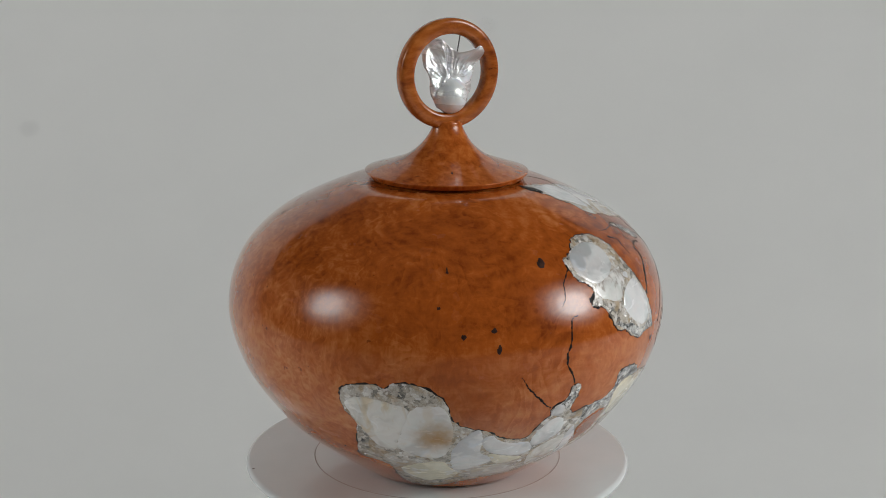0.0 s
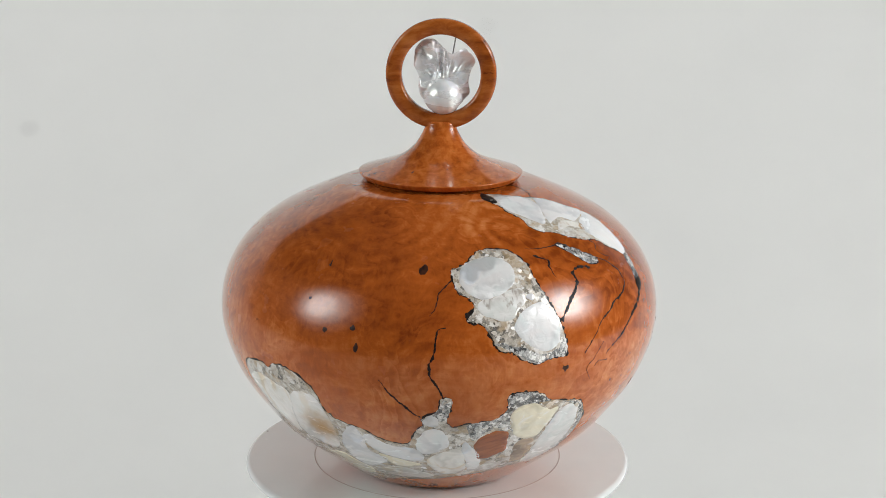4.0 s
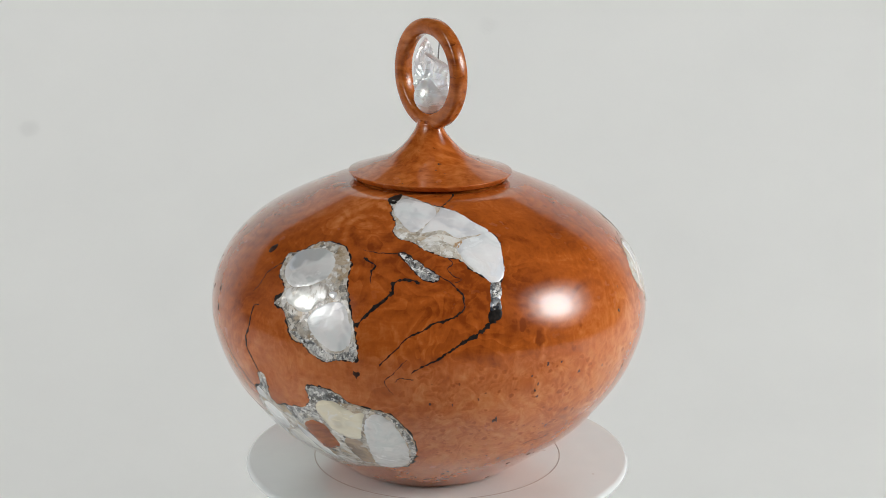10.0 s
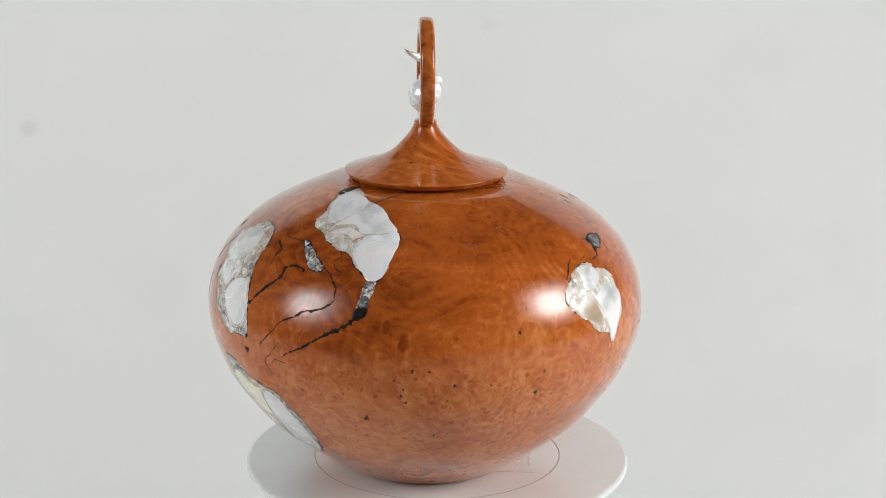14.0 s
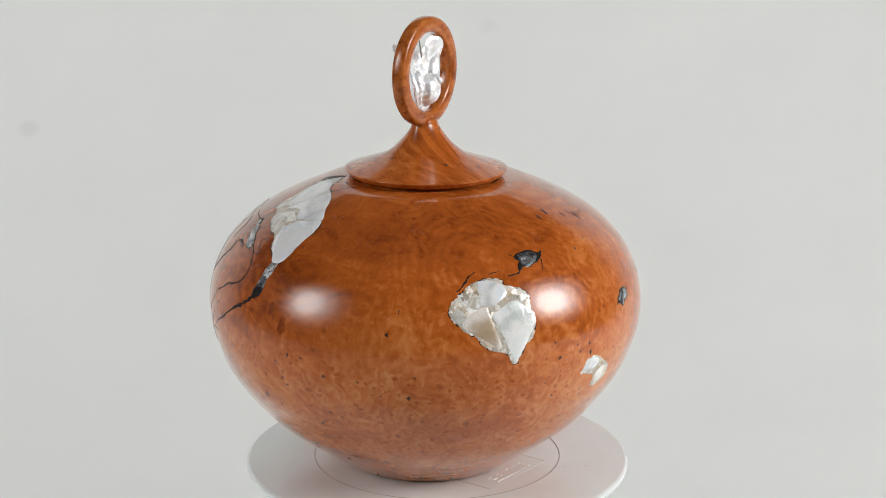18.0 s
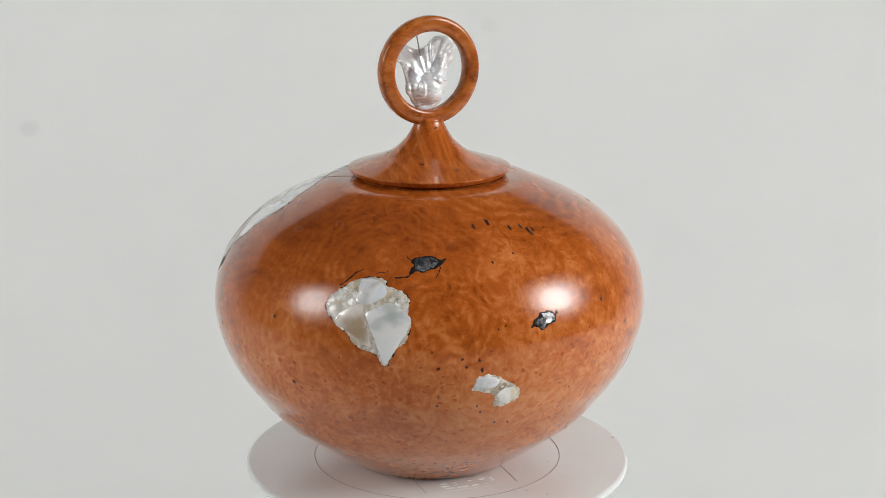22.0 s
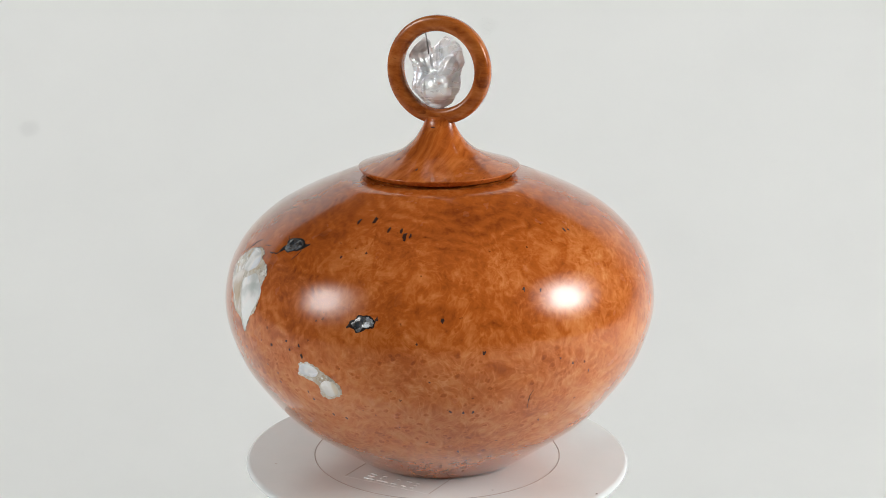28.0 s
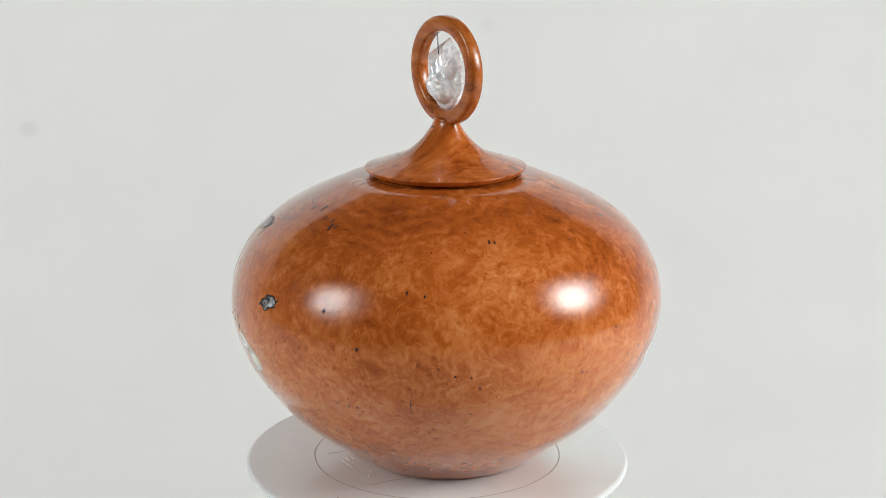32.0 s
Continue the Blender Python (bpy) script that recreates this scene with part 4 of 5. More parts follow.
PIECE_C15 = pairs("195.4,26.5 197.8,27.9 201.2,26.4 202.2,17.5 198.3,16.6 196.3,20.9")
inlay("shell_piece", PIECE_C15, TAN_SHELL, body, 0.125, 0.09, 0.12, 1.3, 64, spacing=1.5, grow=0.4, label="brown shell")
PIECE_C16 = pairs("185.6,14.3 188.4,17.3 193.2,15.8 190.8,13.2")
inlay("shell_piece", PIECE_C16, GREY_SHELL, body, 0.125, 0.09, 0.12, 1.3, 66, spacing=1.5, grow=0.4)
inlay("resin_bed", pairs("179.2,37 183.6,37.7 186.6,38.7 188.7,41.1 189.4,44.4 189.3,47.1 192,47.9 195.4,47.4 198.8,45.5 200.7,43.3 196.8,43.3 192.6,42.8 190.5,39.7 191.2,35.5 192.6,32.3 190.8,34 188.1,34.8 184.5,33 181.5,29.5 179.8,33"), GREY_MATRIX, body, 0.09, 0.05, 0.25, 0.9, 137, label="dark grey crushed shell")
inlay("resin_bed", pairs("205.6,41.7 210.5,40.9 213.4,37.6 215.8,32.6 217.4,27.1 217.2,23.3 215.6,19.3 214.3,18.9 215.6,23.4 214.5,30.3 211.8,37.4 208.4,40.5"), GREY_MATRIX, body, 0.09, 0.05, 0.25, 0.9, 138, label="dark grey crushed shell")
inlay("resin_bed", pairs("172,44.8 172.6,46.9 174,46 174.7,46.8 174.4,43.4 173.5,39.3 171.5,38.5 169.7,40.4 171.1,42.5"), GREY_MATRIX, body, 0.09, 0.05, 0.25, 0.9, 139, label="dark grey crushed shell")
PIECE_Cw = pairs("182.3,28.2 184.4,31.7 187.7,33.3 190.7,32.2 191.8,27.8 192.6,24.6 190,22.1 186.4,20.4 183.8,23")
inlay("wood_island", PIECE_Cw, ISLAND_WOOD, body, 0.125, 0.09, 0.35, 1.3, 71, spacing=1.5, grow=0.4, label="island of burl wood")
scatter_chips(BED_C, [PIECE_C1, PIECE_C2, PIECE_C3, PIECE_C4, PIECE_C5, PIECE_C6, PIECE_C7, PIECE_C8, PIECE_C9, PIECE_C10, PIECE_C11, PIECE_C13, PIECE_C14, PIECE_C15, PIECE_C16, PIECE_Cw], body, 62, 13, 0.11)
# the heart-shaped patch and the small ones beside it
BED_D = pairs("-67.5,73.2 -66.8,76.1 -64.4,78.6 -62.8,79.8 -59.9,81.6 -56.1,82.4 -52.3,81.7 -51.5,80.2 -47.9,78.9 -45.8,77.3 -45.5,75 -45.8,71.7 -45,70.1 -45.5,66.7 -46.3,64.1 -48.3,62.5 -49.4,59.8 -50.3,57.4 -51.4,56.1 -52.1,57.1 -53,59.5 -55,60.7 -57.7,61.5 -59.8,63.6 -60.9,65.8 -63.3,67.4 -65,69.4 -66.7,71.3")
inlay("resin_rim", BED_D, BLACK_RESIN, body, 0.030, 0.07, 0.7, 0.9, 5, grow=0.12)
inlay("crushed_shell_bed", BED_D, CREAM_MATRIX, body, 0.075, 0.06, 0.55, 0.8, 25, label="pale crushed shell in resin")
PIECE_D1 = pairs("-59.1,81.4 -57.2,81.6 -55.3,81.7 -52.5,80.1 -51.8,77.8 -54.4,75.8 -56.1,75.0 -59.2,75.4 -59.2,78.5")
inlay("shell_piece", PIECE_D1, SILVER_SHELL, body, 0.125, 0.09, 0.12, 1.3, 78, spacing=1.5, grow=0.15, label="silvery shell")
PIECE_D2 = pairs("-56.5,72.0 -54.0,73.8 -50.9,75.5 -48.5,74.7 -45.8,72.2 -45.2,70.5 -46.4,66.6 -48.3,62.7 -50.1,59.1 -51.4,57.0 -52.6,60.9 -54.1,65.6 -55.5,69.6")
inlay("shell_piece", PIECE_D2, SMOKE_SHELL, body, 0.125, 0.09, 0.12, 1.3, 80, spacing=1.5, grow=0.15, label="pointed white shell with a smoky top")
PIECE_D3 = pairs("-64.3,69.8 -62.1,72.6 -58.0,74.7 -57.2,72.3 -56.2,67.9 -54.8,63.0 -55.9,62.7 -58.7,64.9 -61.0,66.5 -62.9,68.2")
inlay("shell_piece", PIECE_D3, PINK_SHELL, body, 0.125, 0.09, 0.12, 1.3, 82, spacing=1.5, grow=0.15, label="pinkish shell with a brown heart")
PIECE_D4 = pairs("-66.8,72.4 -65.1,74.2 -63,72.2 -63.9,69.5")
inlay("shell_piece", PIECE_D4, GREY_SHELL, body, 0.125, 0.09, 0.12, 1.3, 84, spacing=1.5, grow=0.15)
scatter_chips(BED_D, [PIECE_D1, PIECE_D2, PIECE_D3, PIECE_D4], body, 16, 14, 0.11)
BED_E = pairs("-46,86.6 -45,87.5 -42.2,88 -39.3,88 -37.4,87.2 -35.8,87.5 -35.1,87.9 -35.9,86.8 -37.2,85.7 -38.9,84.8 -40.2,84.7 -42.1,83.9 -44.2,84.2 -45,83.6 -46.2,83.5 -45.8,85 -45,85.8")
inlay("resin_fill", BED_E, BLACK_RESIN, body, 0.05, 0.07, 0.2, 0.9, 6, label="glossy black resin")
inlay("shell_piece", pairs("-44.7,87 -43.3,87.6 -39.9,87.6 -37.7,86.7 -39.1,85.5 -40.5,84.8 -42.1,84.1 -44.1,84.4 -44.7,85.6"), STEEL_MATRIX, body, 0.10, 0.07, 0.3, 0.7, 7, label="silver-grey crushed shell")
BED_F = pairs("-14.8,66.6 -13.9,68.7 -12.5,69.7 -11.7,70.7 -9.5,70.7 -7.7,69.5 -7.7,67.6 -9,67 -10.1,66.6 -11.9,65.2 -12.9,66.3 -14.1,66.9")
inlay("resin_fill", BED_F, BLACK_RESIN, body, 0.05, 0.07, 0.3, 0.9, 6, grow=0.12, label="glossy black resin")
inlay("shell_piece", pairs("-13.6,67.6 -13.2,68.6 -11.6,70.2 -9.6,70.4 -8.1,69.4 -8,67.9 -9.2,67.3 -10.4,66.9 -11.8,65.6 -12.8,66.7"), STEEL_MATRIX, body, 0.10, 0.07, 0.45, 0.8, 7, label="steel-grey crushed shell")
BED_G = pairs("-30.3,47.9 -28.9,49.6 -29.4,51.6 -27,52.9 -24.3,52.4 -21.6,50.3 -18.8,47.9 -17.3,45.8 -17.6,43.2 -19.3,41.5 -22.2,40.5 -24.1,41.2 -23.9,43.8 -24.6,45.5 -26.4,46.6 -28.9,47.1")
inlay("crushed_shell_bed", BED_G, CREAM_MATRIX, body, 0.075, 0.06, 0.55, 0.8, 28, label="pale crushed shell comma")
PIECE_G1 = pairs("-29.6,48.6 -28.6,51.6 -25.9,52.4 -23.3,50.5 -24.4,48.2 -27.2,47.8")
inlay("shell_piece", PIECE_G1, WHITE_SHELL, body, 0.125, 0.09, 0.12, 1.3, 91, spacing=1.2, label="small white shell")
PIECE_G2 = pairs("-23.5,44.5 -22.4,47.0 -19.6,47.4 -18.2,45.0 -19.2,42.4 -22.0,41.6")
inlay("shell_piece", PIECE_G2, CREAM_WHITE, body, 0.125, 0.09, 0.12, 1.3, 92, spacing=1.2, label="small cream-white shell")
scatter_chips(BED_G, [PIECE_G1, PIECE_G2], body, 9, 15, 0.11)
# cracks filled with black resin
crack(pairs("-157.1,69.5 -153.9,73.9 -150.7,77.4 -148.9,79.8 -148.6,82.1 -145.6,83.1 -141.6,82.4"), (1.3, 1.5, 1.2), 1)
crack(pairs("-160.7,89.7 -156.5,89.3 -151.8,89.3 -148.1,89.4"), (0.2, 0.5, 0.6), 2)
crack(pairs("-136.6,84.2 -134,82.9 -131.7,81 -130.3,78.8 -130.2,75.7 -131.9,73.8 -135.3,72.1 -138.1,71.4 -140.7,69.2 -144.1,67.1 -146.7,63.4 -149.4,60 -150.8,58"), (0.5, 1.0, 0.35), 3)
crack(pairs("-122,75 -122.8,72.4 -125.1,69.9 -127.9,67.5 -130.6,65.9 -133.3,63.7 -136.6,60.8 -140.5,58.3 -143.2,55.9"), (2.6, 1.4, 0.4), 4)
crack(pairs("-142.6,53.7 -144.6,54.3 -146,54.2 -147,52.7"), (0.3, 0.4, 0.2), 5)
crack(pairs("-144.2,60.4 -147.3,55.6 -149.5,52.5 -147.6,48.2"), (0.2, 0.4, 0.2), 6)
crack(pairs("-133.4,88.8 -132.3,87 -133.9,86 -132.4,84.2 -130.1,83.2 -132,82.5"), (0.5, 0.45, 0.3), 7)
crack(pairs("-159.3,87.7 -154.9,86.2 -155.5,84.5 -154.9,81.6"), (0.8, 0.9, 0.25), 8)
crack(pairs("-133.5,99.5 -127,101 -122.1,101.8"), (0.8, 0.6, 0.8), 9)
crack(pairs("173,70.1 171.1,69.2 170.7,66.7 170.2,62.2 169.2,58.4 169.4,54.7 171.2,51.2 172.6,47.4"), (0.5, 1.1, 0.9), 10)
crack(pairs("157.1,52.8 159.3,48.6 162,45 164.7,41.9 166.9,39.9"), (0.4, 0.9, 0.6), 11)
crack(pairs("169,73.3 170.5,75.5 171.3,79.4 173.7,82 174.8,82.8"), (0.3, 0.5, 0.6), 12)
crack(pairs("179.7,74.8 178.6,74 178.2,72.7"), (1, 1.4, 1), 13)
crack(pairs("-64.8,79.1 -63.2,81 -61.6,82.8 -59.2,84.1"), (0.8, 0.7, 0.4), 14)
crack(pairs("-55.7,83.4 -53.8,83.6 -51.9,84"), (0.3, 0.5, 0.2), 15)
crack(pairs("-50,82.2 -46.5,82.9 -45.1,84"), (0.5, 0.7, 0.8), 16)
crack(pairs("-47.4,88 -46.1,87.2 -45.1,86.3"), (0.2, 0.4, 0.6), 17)
crack(pairs("-37.4,85.4 -37.8,84 -38.8,82.3"), (0.6, 0.5, 0.2), 18)
crack(pairs("32.6,44.9 32,42.3 32,37.8"), (0.2, 0.4, 0.2), 19)
crack(pairs("-108,24.5 -104.9,25.2 -101.1,25.4"), (0.2, 0.35, 0.2), 20)
# bark-filled knots and pips: angle, height; then their sizes
PIPS_0 = pairs("328.3,56 327.3,58.7 321.4,42.2 331.6,41.5 332.7,39.1 341.5,33.2 336.4,67.3 338.2,85.7 345.7,87.5 352.9,69.9 342.7,95 336.3,94.3 349.9,93.4 354.6,93.1 358.4,92.1 280.1,73.8 9.2,70.1 321.6,55.6 142.8,66.7 150.2,68.2 151.3,62.5 166.9,85.6 138.7,84.9 136.6,74.9 57.1,90.3 203.5,54.3 238.7,38.1 249.1,45.2 246.7,53 256.4,31.8 248.1,47.8 248.7,49.8 263.5,16.4")
PIPS_1 = pairs("258.3,2.8 242.6,15.5 282.6,46 260.6,16.3 321.7,45.4 19.1,59.7 5.9,50.2 11.1,39 14.5,38.4 17.2,38.5 39.4,54.8 55.2,90.3 75.7,45.8 77.4,48.5 85.1,20.2 19.7,6.3 49.4,47.8 277.4,66.9 261.1,51.4 251,56.2 221.4,45.3 227,44.8 318,47.5 337.5,33.8 270.1,50.8 2.9,62.9 254.7,13 245.7,18.8 254.9,56.2 275.6,46.1 69.6,65.3 79.2,48.2 356.5,91.9")
BIG_PIPS = {(142.8, 66.7): 1.25, (150.2, 68.2): 1.1, (151.3, 62.5): 1.0, (166.9, 85.6): 1.7, (203.5, 54.3): 1.3, (238.7, 38.1): 1.2, (352.9, 69.9): 0.9, (277.4, 66.9): 0.8, (261.1, 51.4): 0.75, (251.0, 56.2): 0.6, (221.4, 45.3): 0.45, (227.0, 44.8): 0.45, (318.0, 47.5): 0.5, (337.5, 33.8): 0.5, (270.1, 50.8): 0.5, (2.9, 62.9): 0.45, (254.7, 13.0): 0.8, (245.7, 18.8): 0.6, (254.9, 56.2): 0.5, (275.6, 46.1): 0.45, (69.6, 65.3): 0.4, (79.2, 48.2): 0.45, (356.5, 91.9): 1.0, (9.2, 70.1): 1.0, (19.1, 59.7): 0.85, (55.2, 90.3): 0.85, (11.1, 39.0): 0.6, (17.2, 38.5): 0.7, (342.7, 95.0): 0.85, (336.3, 94.3): 0.7, (354.6, 93.1): 0.7}


def pip(a, z, size, seed):
    rng = random.Random(seed)
    out, tall = [], rng.uniform(0.8, 1.35)
    for k in range(8):
        b = math.tau * k / 8
        r = size * rng.uniform(0.4, 1.3)
        out.append((a + math.degrees(0.8 * r * math.cos(b) / radius_at(z)), z + tall * r * math.sin(b)))
    inlay("knot", out, KNOT, body, 0.06, 0.05, 0.18, 0.5, seed, spacing=0.8)


rng = random.Random(3)
for k, (a, z) in enumerate(PIPS_0 + PIPS_1):
    pip(a, z, BIG_PIPS.get((a, z), rng.uniform(0.42, 0.75)), k)
for k, (a, z, size) in enumerate([(31.0, 77.6, 0.65), (331.5, 58.1, 0.7), (332.2, 54.6, 0.75), (43.3, 52.3, 0.75), (14.2, 20.2, 0.55), (35.7, 76.8, 0.5)]):
    pip(a, z, size, 120 + k)


# ---- the lid, with its ring and the pearl ----
LEAN = Vector((-0.37, 0.15, 0))                        # the finial stands a hair off the axis, in mm
LID_LINE = curve_through([(27.6, 104.42), (23.0, 105.9), (17.5, 107.75), (14.2, 109.1), (11.6, 110.8), (8.6, 113.6), (6.3, 116.6), (4.95, 119.0), (4.55, 120.6)], 7)


def lid_mesh():
    prof = [(24.4, 97.5), (24.4, 101.3), (24.9, 101.7), (25.3, 102.1), (26.2, 102.3), (26.6, 102.45), (26.8, 102.65), (27.75, 103.75), (27.98, 104.05), (28.02, 104.2), (27.95, 104.32), (27.6, 104.42)]
    prof += LID_LINE[1:]
    prof += [(4.3, 121.0), (3.9, 121.35), (1.5, 121.5)]
    bm = lathe([(r * MM, z * MM) for r, z in prof], 160, True, True)
    # the neck is drawn out along the ring it carries
    side = Vector((math.cos(radians(-103.5)), math.sin(radians(-103.5)), 0))
    for v in bm.verts:
        k = min(max((v.co.z / MM - 114) / 6, 0), 1)
        u = v.co.dot(side)
        flat = Vector((v.co.x, v.co.y, 0)) - side * u
        v.co = side * u * (1 + 0.13 * k) + flat * (1 - 0.14 * k) + Vector((0, 0, v.co.z)) + LEAN * MM * min(max((v.co.z / MM - 106) / 14, 0), 1)
    return bm



def lid_flaw(a, r, size, tall, seed):
    """A bark-filled flaw on the lid's flare, at an angle and a distance from the axis."""
    k = min(range(len(LID_LINE) - 1), key=lambda i: abs(LID_LINE[i][0] - r))
    (r0, z0), (r1, z1) = LID_LINE[k], LID_LINE[k + 1]
    up = Vector((z1 - z0, 0, r0 - r1)).normalized()
    along = Vector((r1 - r0, 0, z1 - z0)).normalized()
    rng = random.Random(seed)
    bm = bmesh.new()
    edge, mid = [], bm.verts.new((Vector((r0, 0, z0)) + up * 0.06) * MM)
    for i in range(12):
        b = math.tau * i / 12
        d = size * rng.uniform(0.5, 1.25)
        p = Vector((r0, 0, z0)) + along * tall * d * math.cos(b) + Vector((0, 1, 0)) * d * math.sin(b)
        edge.append(bm.verts.new((p + up * 0.03) * MM))
    for i in range(12):
        bm.faces.new((mid, edge[i], edge[(i + 1) % 12]))
    bm.transform(Matrix.Rotation(radians(a), 4, "Z"))
    part("flaw", bm, KNOT, lid)


lid = part("lid", lid_mesh(), LID_WOOD, urn, "reddish burl-wood lid with a flared rim")
lid_flaw(125.3, 11.4, 0.9, 1.1, 0)
lid_flaw(162.7, 11.2, 0.35, 1, 1)
lid_flaw(143.6, 19.8, 0.4, 2.2, 2)
lid_flaw(200.8, 26.6, 0.3, 1, 3)
lid_flaw(232.2, 14.4, 0.5, 1.2, 4)
lid_flaw(226.7, 17.8, 0.3, 1.2, 5)
lid_flaw(347.1, 20.7, 0.4, 2.0, 6)
lid_flaw(234.4, 14.1, 0.5, 0.7, 7)
lid_flaw(235.0, 20.1, 0.4, 0.5, 8)
lid_flaw(179.1, 16.9, 0.3, 0.8, 9)
lid_flaw(295.4, 6.4, 0.3, 0.6, 10)
lid_flaw(311.3, 16.3, 0.6, 1.2, 11)
lid_flaw(315.9, 6.6, 0.3, 0.7, 12)
lid_flaw(344.2, 5.2, 0.8, 0.4, 13)
lid_flaw(178.0, 9.6, 0.3, 1, 14)
RING_TURN = Matrix.Rotation(radians(-103.5), 4, "Z")   # x along the ring's face, y away, z up
RING_MID = (Vector((0, 0, 137.4)) + LEAN) * MM


def finial_ring():
    bm = bmesh.new()
    big, small, rows = 16.05, 24, []
    for i in range(128):
        a = math.tau * i / 128
        row = []
        for k in range(small):
            b = math.tau * k / small
            c, s = math.cos(b), math.sin(b)
            u = 2.75 * math.copysign(abs(c) ** 0.56, c)
            w = 2.50 * math.copysign(abs(s) ** 0.56, s)
            row.append(bm.verts.new(Vector(((big + u) * math.cos(a), w, (big + u) * math.sin(a))) * MM))
        rows.append(row)
    for i in range(128):
        for k in range(small):
            bm.faces.new((rows[i][k], rows[i][(k + 1) % small], rows[(i + 1) % 128][(k + 1) % small], rows[(i + 1) % 128][k]))
    bmesh.ops.recalc_face_normals(bm, faces=bm.faces[:])
    bm.transform(Matrix.Translation(RING_MID) @ RING_TURN)
    return bm


ring = part("finial_ring", finial_ring(), RING_WOOD, lid, "open wooden ring standing on the lid")


PEARL_RIM = pairs("11.6,4.6 10.9,7.2 8.6,9.6 6.4,8.9 3.6,7.2 0.8,8.8 -1.6,11.2 -4.4,11.7 -7.4,10.2 -9.2,7.2 -9.2,2.8 -7.6,-0.8 -7.4,-5.4 -5.6,-9.4 -3.2,-12.2 0.8,-13.9 4.4,-12.6 7.2,-9.4 9.4,-6.6 9.2,-2.6 9.9,1.2")


def pearl_mesh():
    """A baroque pearl: a crumpled plate with two wings above, a round drop on one face and two domes on the other."""
    mid = Vector((0.9, -1.4))
    rim = curve_through(PEARL_RIM, 8, True)
    rim = [Vector(p) + (Vector(p) - mid).normalized() * 0.35 * noise.noise(Vector((p[0] * 0.55, p[1] * 0.55, 3.0))) for p in rim]

    def soft(v, a, b):
        t = min(max((v - a) / (b - a), 0.0), 1.0)
        return t * t * (3 - 2 * t)

    def dome(x, z, cx, cz, rx, rz, turn, high):
        c, s = math.cos(radians(turn)), math.sin(radians(turn))
        u, v = (c * (x - cx) + s * (z - cz)) / rx, (-s * (x - cx) + c * (z - cz)) / rz
        q = u * u + v * v
        return high * math.sqrt(1 - q) if q < 1 else 0.0

    def sheet(x, z):
        """How the plate itself bends: one wing curls forward at its top, the other back."""
        return (-7.4 * soft(z, 2.5, 9.6) * soft(x, 1.5, 6.5) + 2.4 * soft(z, 1.0, 11.0) * soft(-x, 1.0, 8.0) - 1.6 * soft(-x, 3.0, 9.0) * soft(-z, -6.0, 4.0)
                + 1.5 * soft(x, 5.0, 9.5) * soft(-z, 0.0, 6.0))

    def folds(x, z, seed, fan):
        a = math.atan2(x - 1.2, z + 5.0)
        d = math.hypot(x - 1.2, z + 5.0)
        return soft(d, 3.0, 8.0) * (0.55 * noise.noise(Vector((a * fan, d * 0.10, seed))) + 0.28 * noise.noise(Vector((a * fan * 2.6, d * 0.22, seed + 4)))) + 0.25 * noise.noise(Vector((x * 0.5, z * 0.5, seed + 8)))

    bm = bmesh.new()
    steps, n = 44, len(rim)
    sides = []
    for front in (True, False):
        rows = []
        for k in range(steps):
            g = math.sin(math.pi / 2 * k / steps)
            row = []
            for p in rim:
                q = mid + (p - mid) * g
                x, z = q.x, q.y
                thick = (0.5 + 0.75 * soft(5.0 - z, 0.0, 9.0)) * math.sqrt(max(1 - g ** 5, 0.0))
                y = sheet(x, z)
                edge = soft(1 - g, 0.0, 0.14)
                if front:
                    y -= thick + edge * 1.3 * folds(x, z, 1.0, 7.0)
                    y -= edge * 0.8 * math.exp(-((math.hypot((x + 4.9) / 4.4, (z - 2.8) / 7.4) - 0.92) / 0.13) ** 2)   # the raised rim of the left petal
                    y += edge * 1.3 * math.exp(-((x + 0.3) / 0.8) ** 2) * soft(z, -3.0, 2.0)                          # the cleft between the wings
                    ball = dome(x, z, 0.7, -7.7, 6.5, 6.3, 0, 6.4)
                    y = min(y, 0.6 - ball) if ball else y
                else:
                    y += thick + edge * 1.2 * folds(x, z, 12.0, 6.0) * soft(math.hypot(x - 0.2, z + 6.0), 3.5, 7.0)
                    y += edge * dome(x, z, 0.2, -6.0, 5.2, 5.4, 0, 4.2) + edge * 0.8 * dome(x, z, -3.4, 0.6, 2.9, 5.0, 28, 3.0)
                    y += edge * dome(x, z, 5.6, -4.0, 2.2, 6.4, -8, 1.5)
                row.append(bm.verts.new(Vector((x, y, z)) * MM))
                if k == 0:
                    break
            rows.append(row)
        sides.append(rows)
    border = [bm.verts.new(Vector((p.x, sheet(p.x, p.y), p.y)) * MM) for p in rim]
    for rows in sides:
        for i in range(n):
            bm.faces.new((rows[0][0], rows[1][i], rows[1][(i + 1) % n]))
        for a, b in zip(rows[1:], rows[2:] + [border]):
            for i in range(n):
                bm.faces.new((a[i], a[(i + 1) % n], b[(i + 1) % n], b[i]))
    bmesh.ops.recalc_face_normals(bm, faces=bm.faces[:])
    bmesh.ops.smooth_vert(bm, verts=bm.verts[:], factor=0.5, use_axis_x=True, use_axis_y=True, use_axis_z=True)
    bmesh.ops.smooth_vert(bm, verts=bm.verts[:], factor=0.5, use_axis_x=False, use_axis_y=True, use_axis_z=False)
    bm.transform(Matrix.Translation(RING_MID) @ RING_TURN)
    return bm


pearl = part("pearl", pearl_mesh(), PEARL, lid, "silvery baroque pearl with crumpled wings")


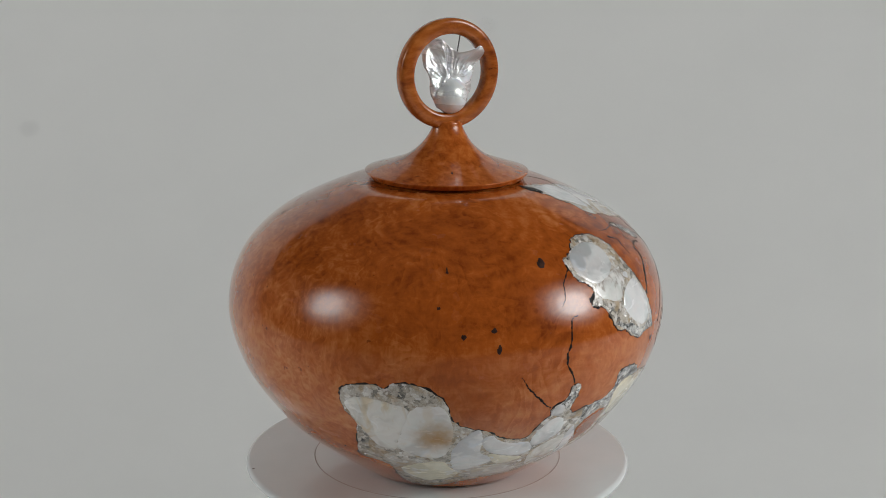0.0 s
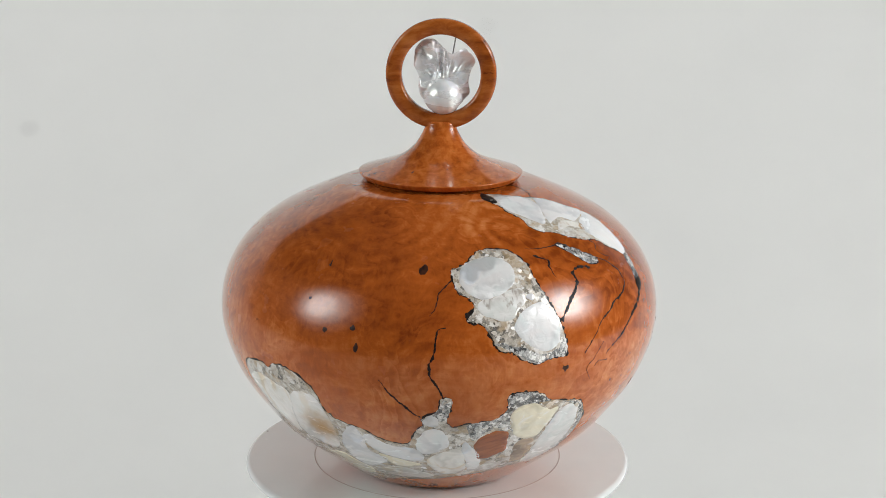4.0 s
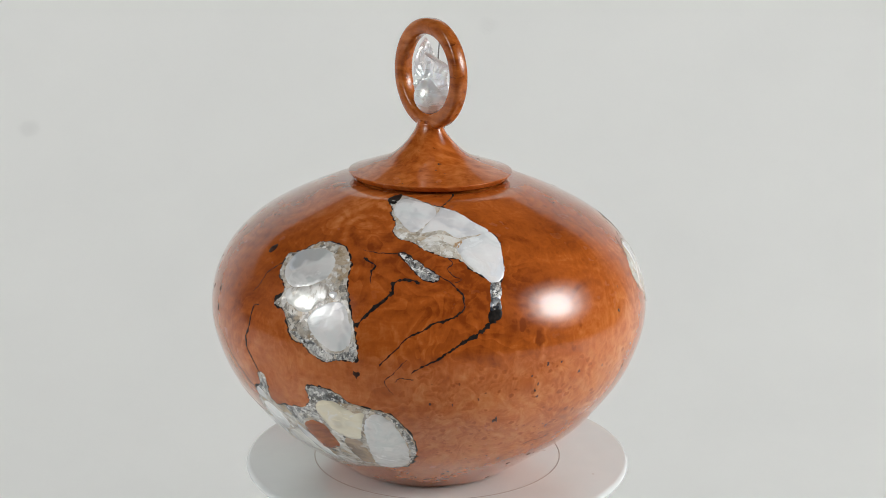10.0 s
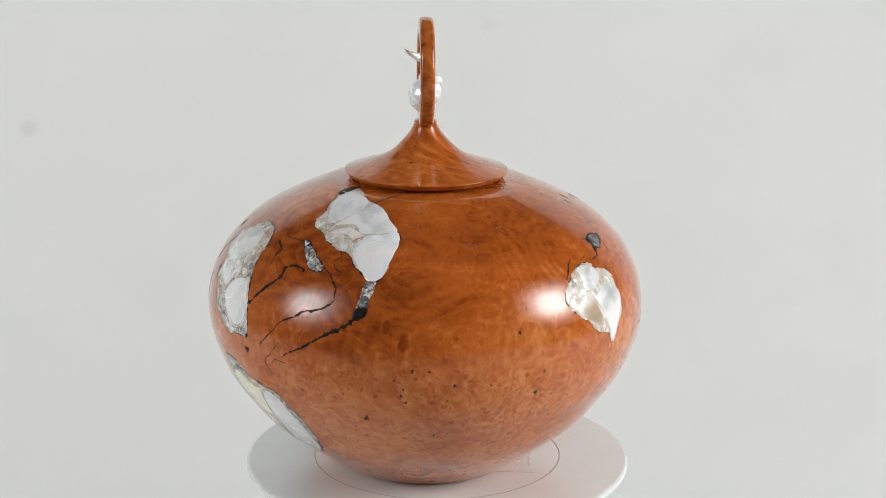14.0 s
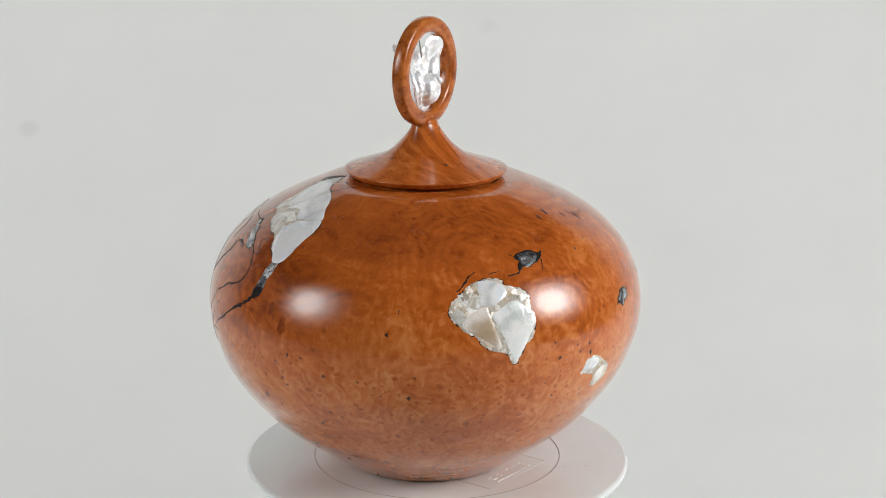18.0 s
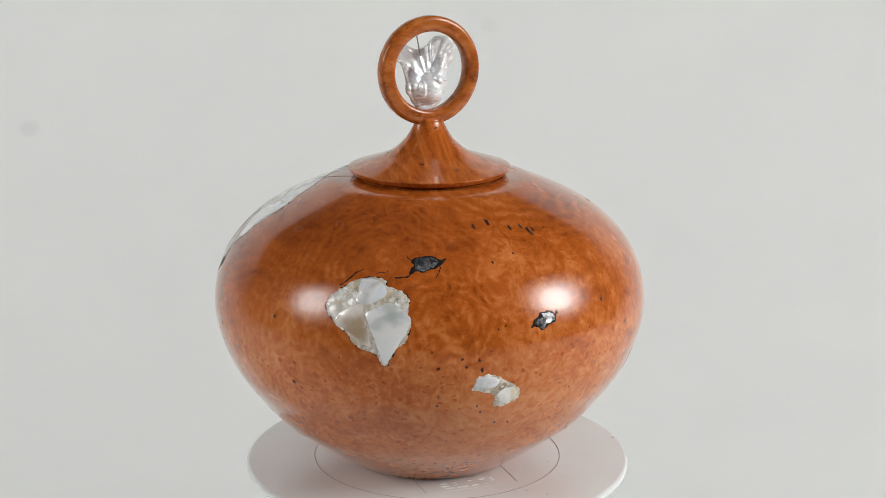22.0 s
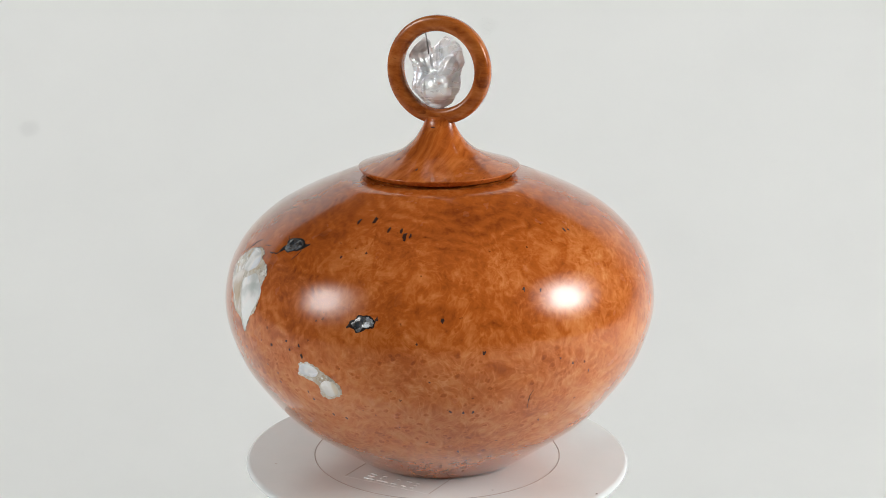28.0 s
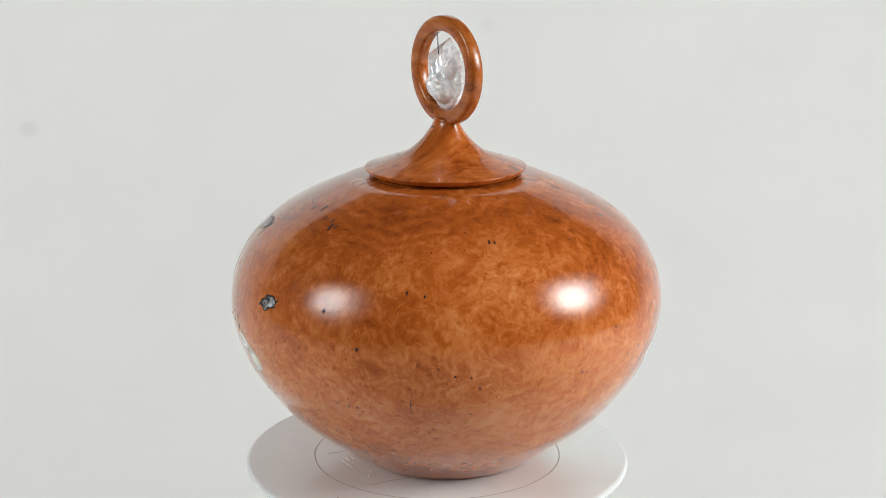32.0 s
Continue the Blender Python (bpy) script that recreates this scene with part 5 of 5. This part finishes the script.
def pin_mesh(a, b, r):
    a, b = Vector(a) * MM, Vector(b) * MM
    bm = bmesh.new()
    turn = (b - a).to_track_quat("Z", "Y").to_matrix().to_4x4()
    bmesh.ops.create_cone(bm, cap_ends=True, segments=12, radius1=r * MM, radius2=r * MM, depth=(b - a).length, matrix=Matrix.Translation((a + b) / 2) @ turn)
    bm.transform(Matrix.Translation(RING_MID) @ RING_TURN)
    return bm


part("pin", pin_mesh((4.8, 0.3, 13.0), (3.5, 0.6, 5.2), 0.22), STEEL, lid, "thin metal pin holding the pearl")
part("pin", pin_mesh((0.6, -0.6, -14.2), (0.6, -0.6, -12.6), 0.3), STEEL, lid, "thin metal pin holding the pearl")


# ---- what turns ----
def motions():
    lean = Vector((0, 0, 1)).rotation_difference(Vector((0.00334, -0.00835, 1))).to_matrix().to_4x4()
    stand = Matrix.Translation((-0.00460, 0.00062, 0.0001)) @ lean
    urn_rows, platter_rows = [], []
    for k in range(17):
        t = 2.0 * k
        turn = Matrix.Rotation(radians(SPIN * (t - AXIS_MID)), 4, "Z")
        urn_rows.append((t, turn @ stand))
        platter_rows.append((t, turn))
    walk(urn, urn_rows)
    walk(platter, platter_rows)


motions()
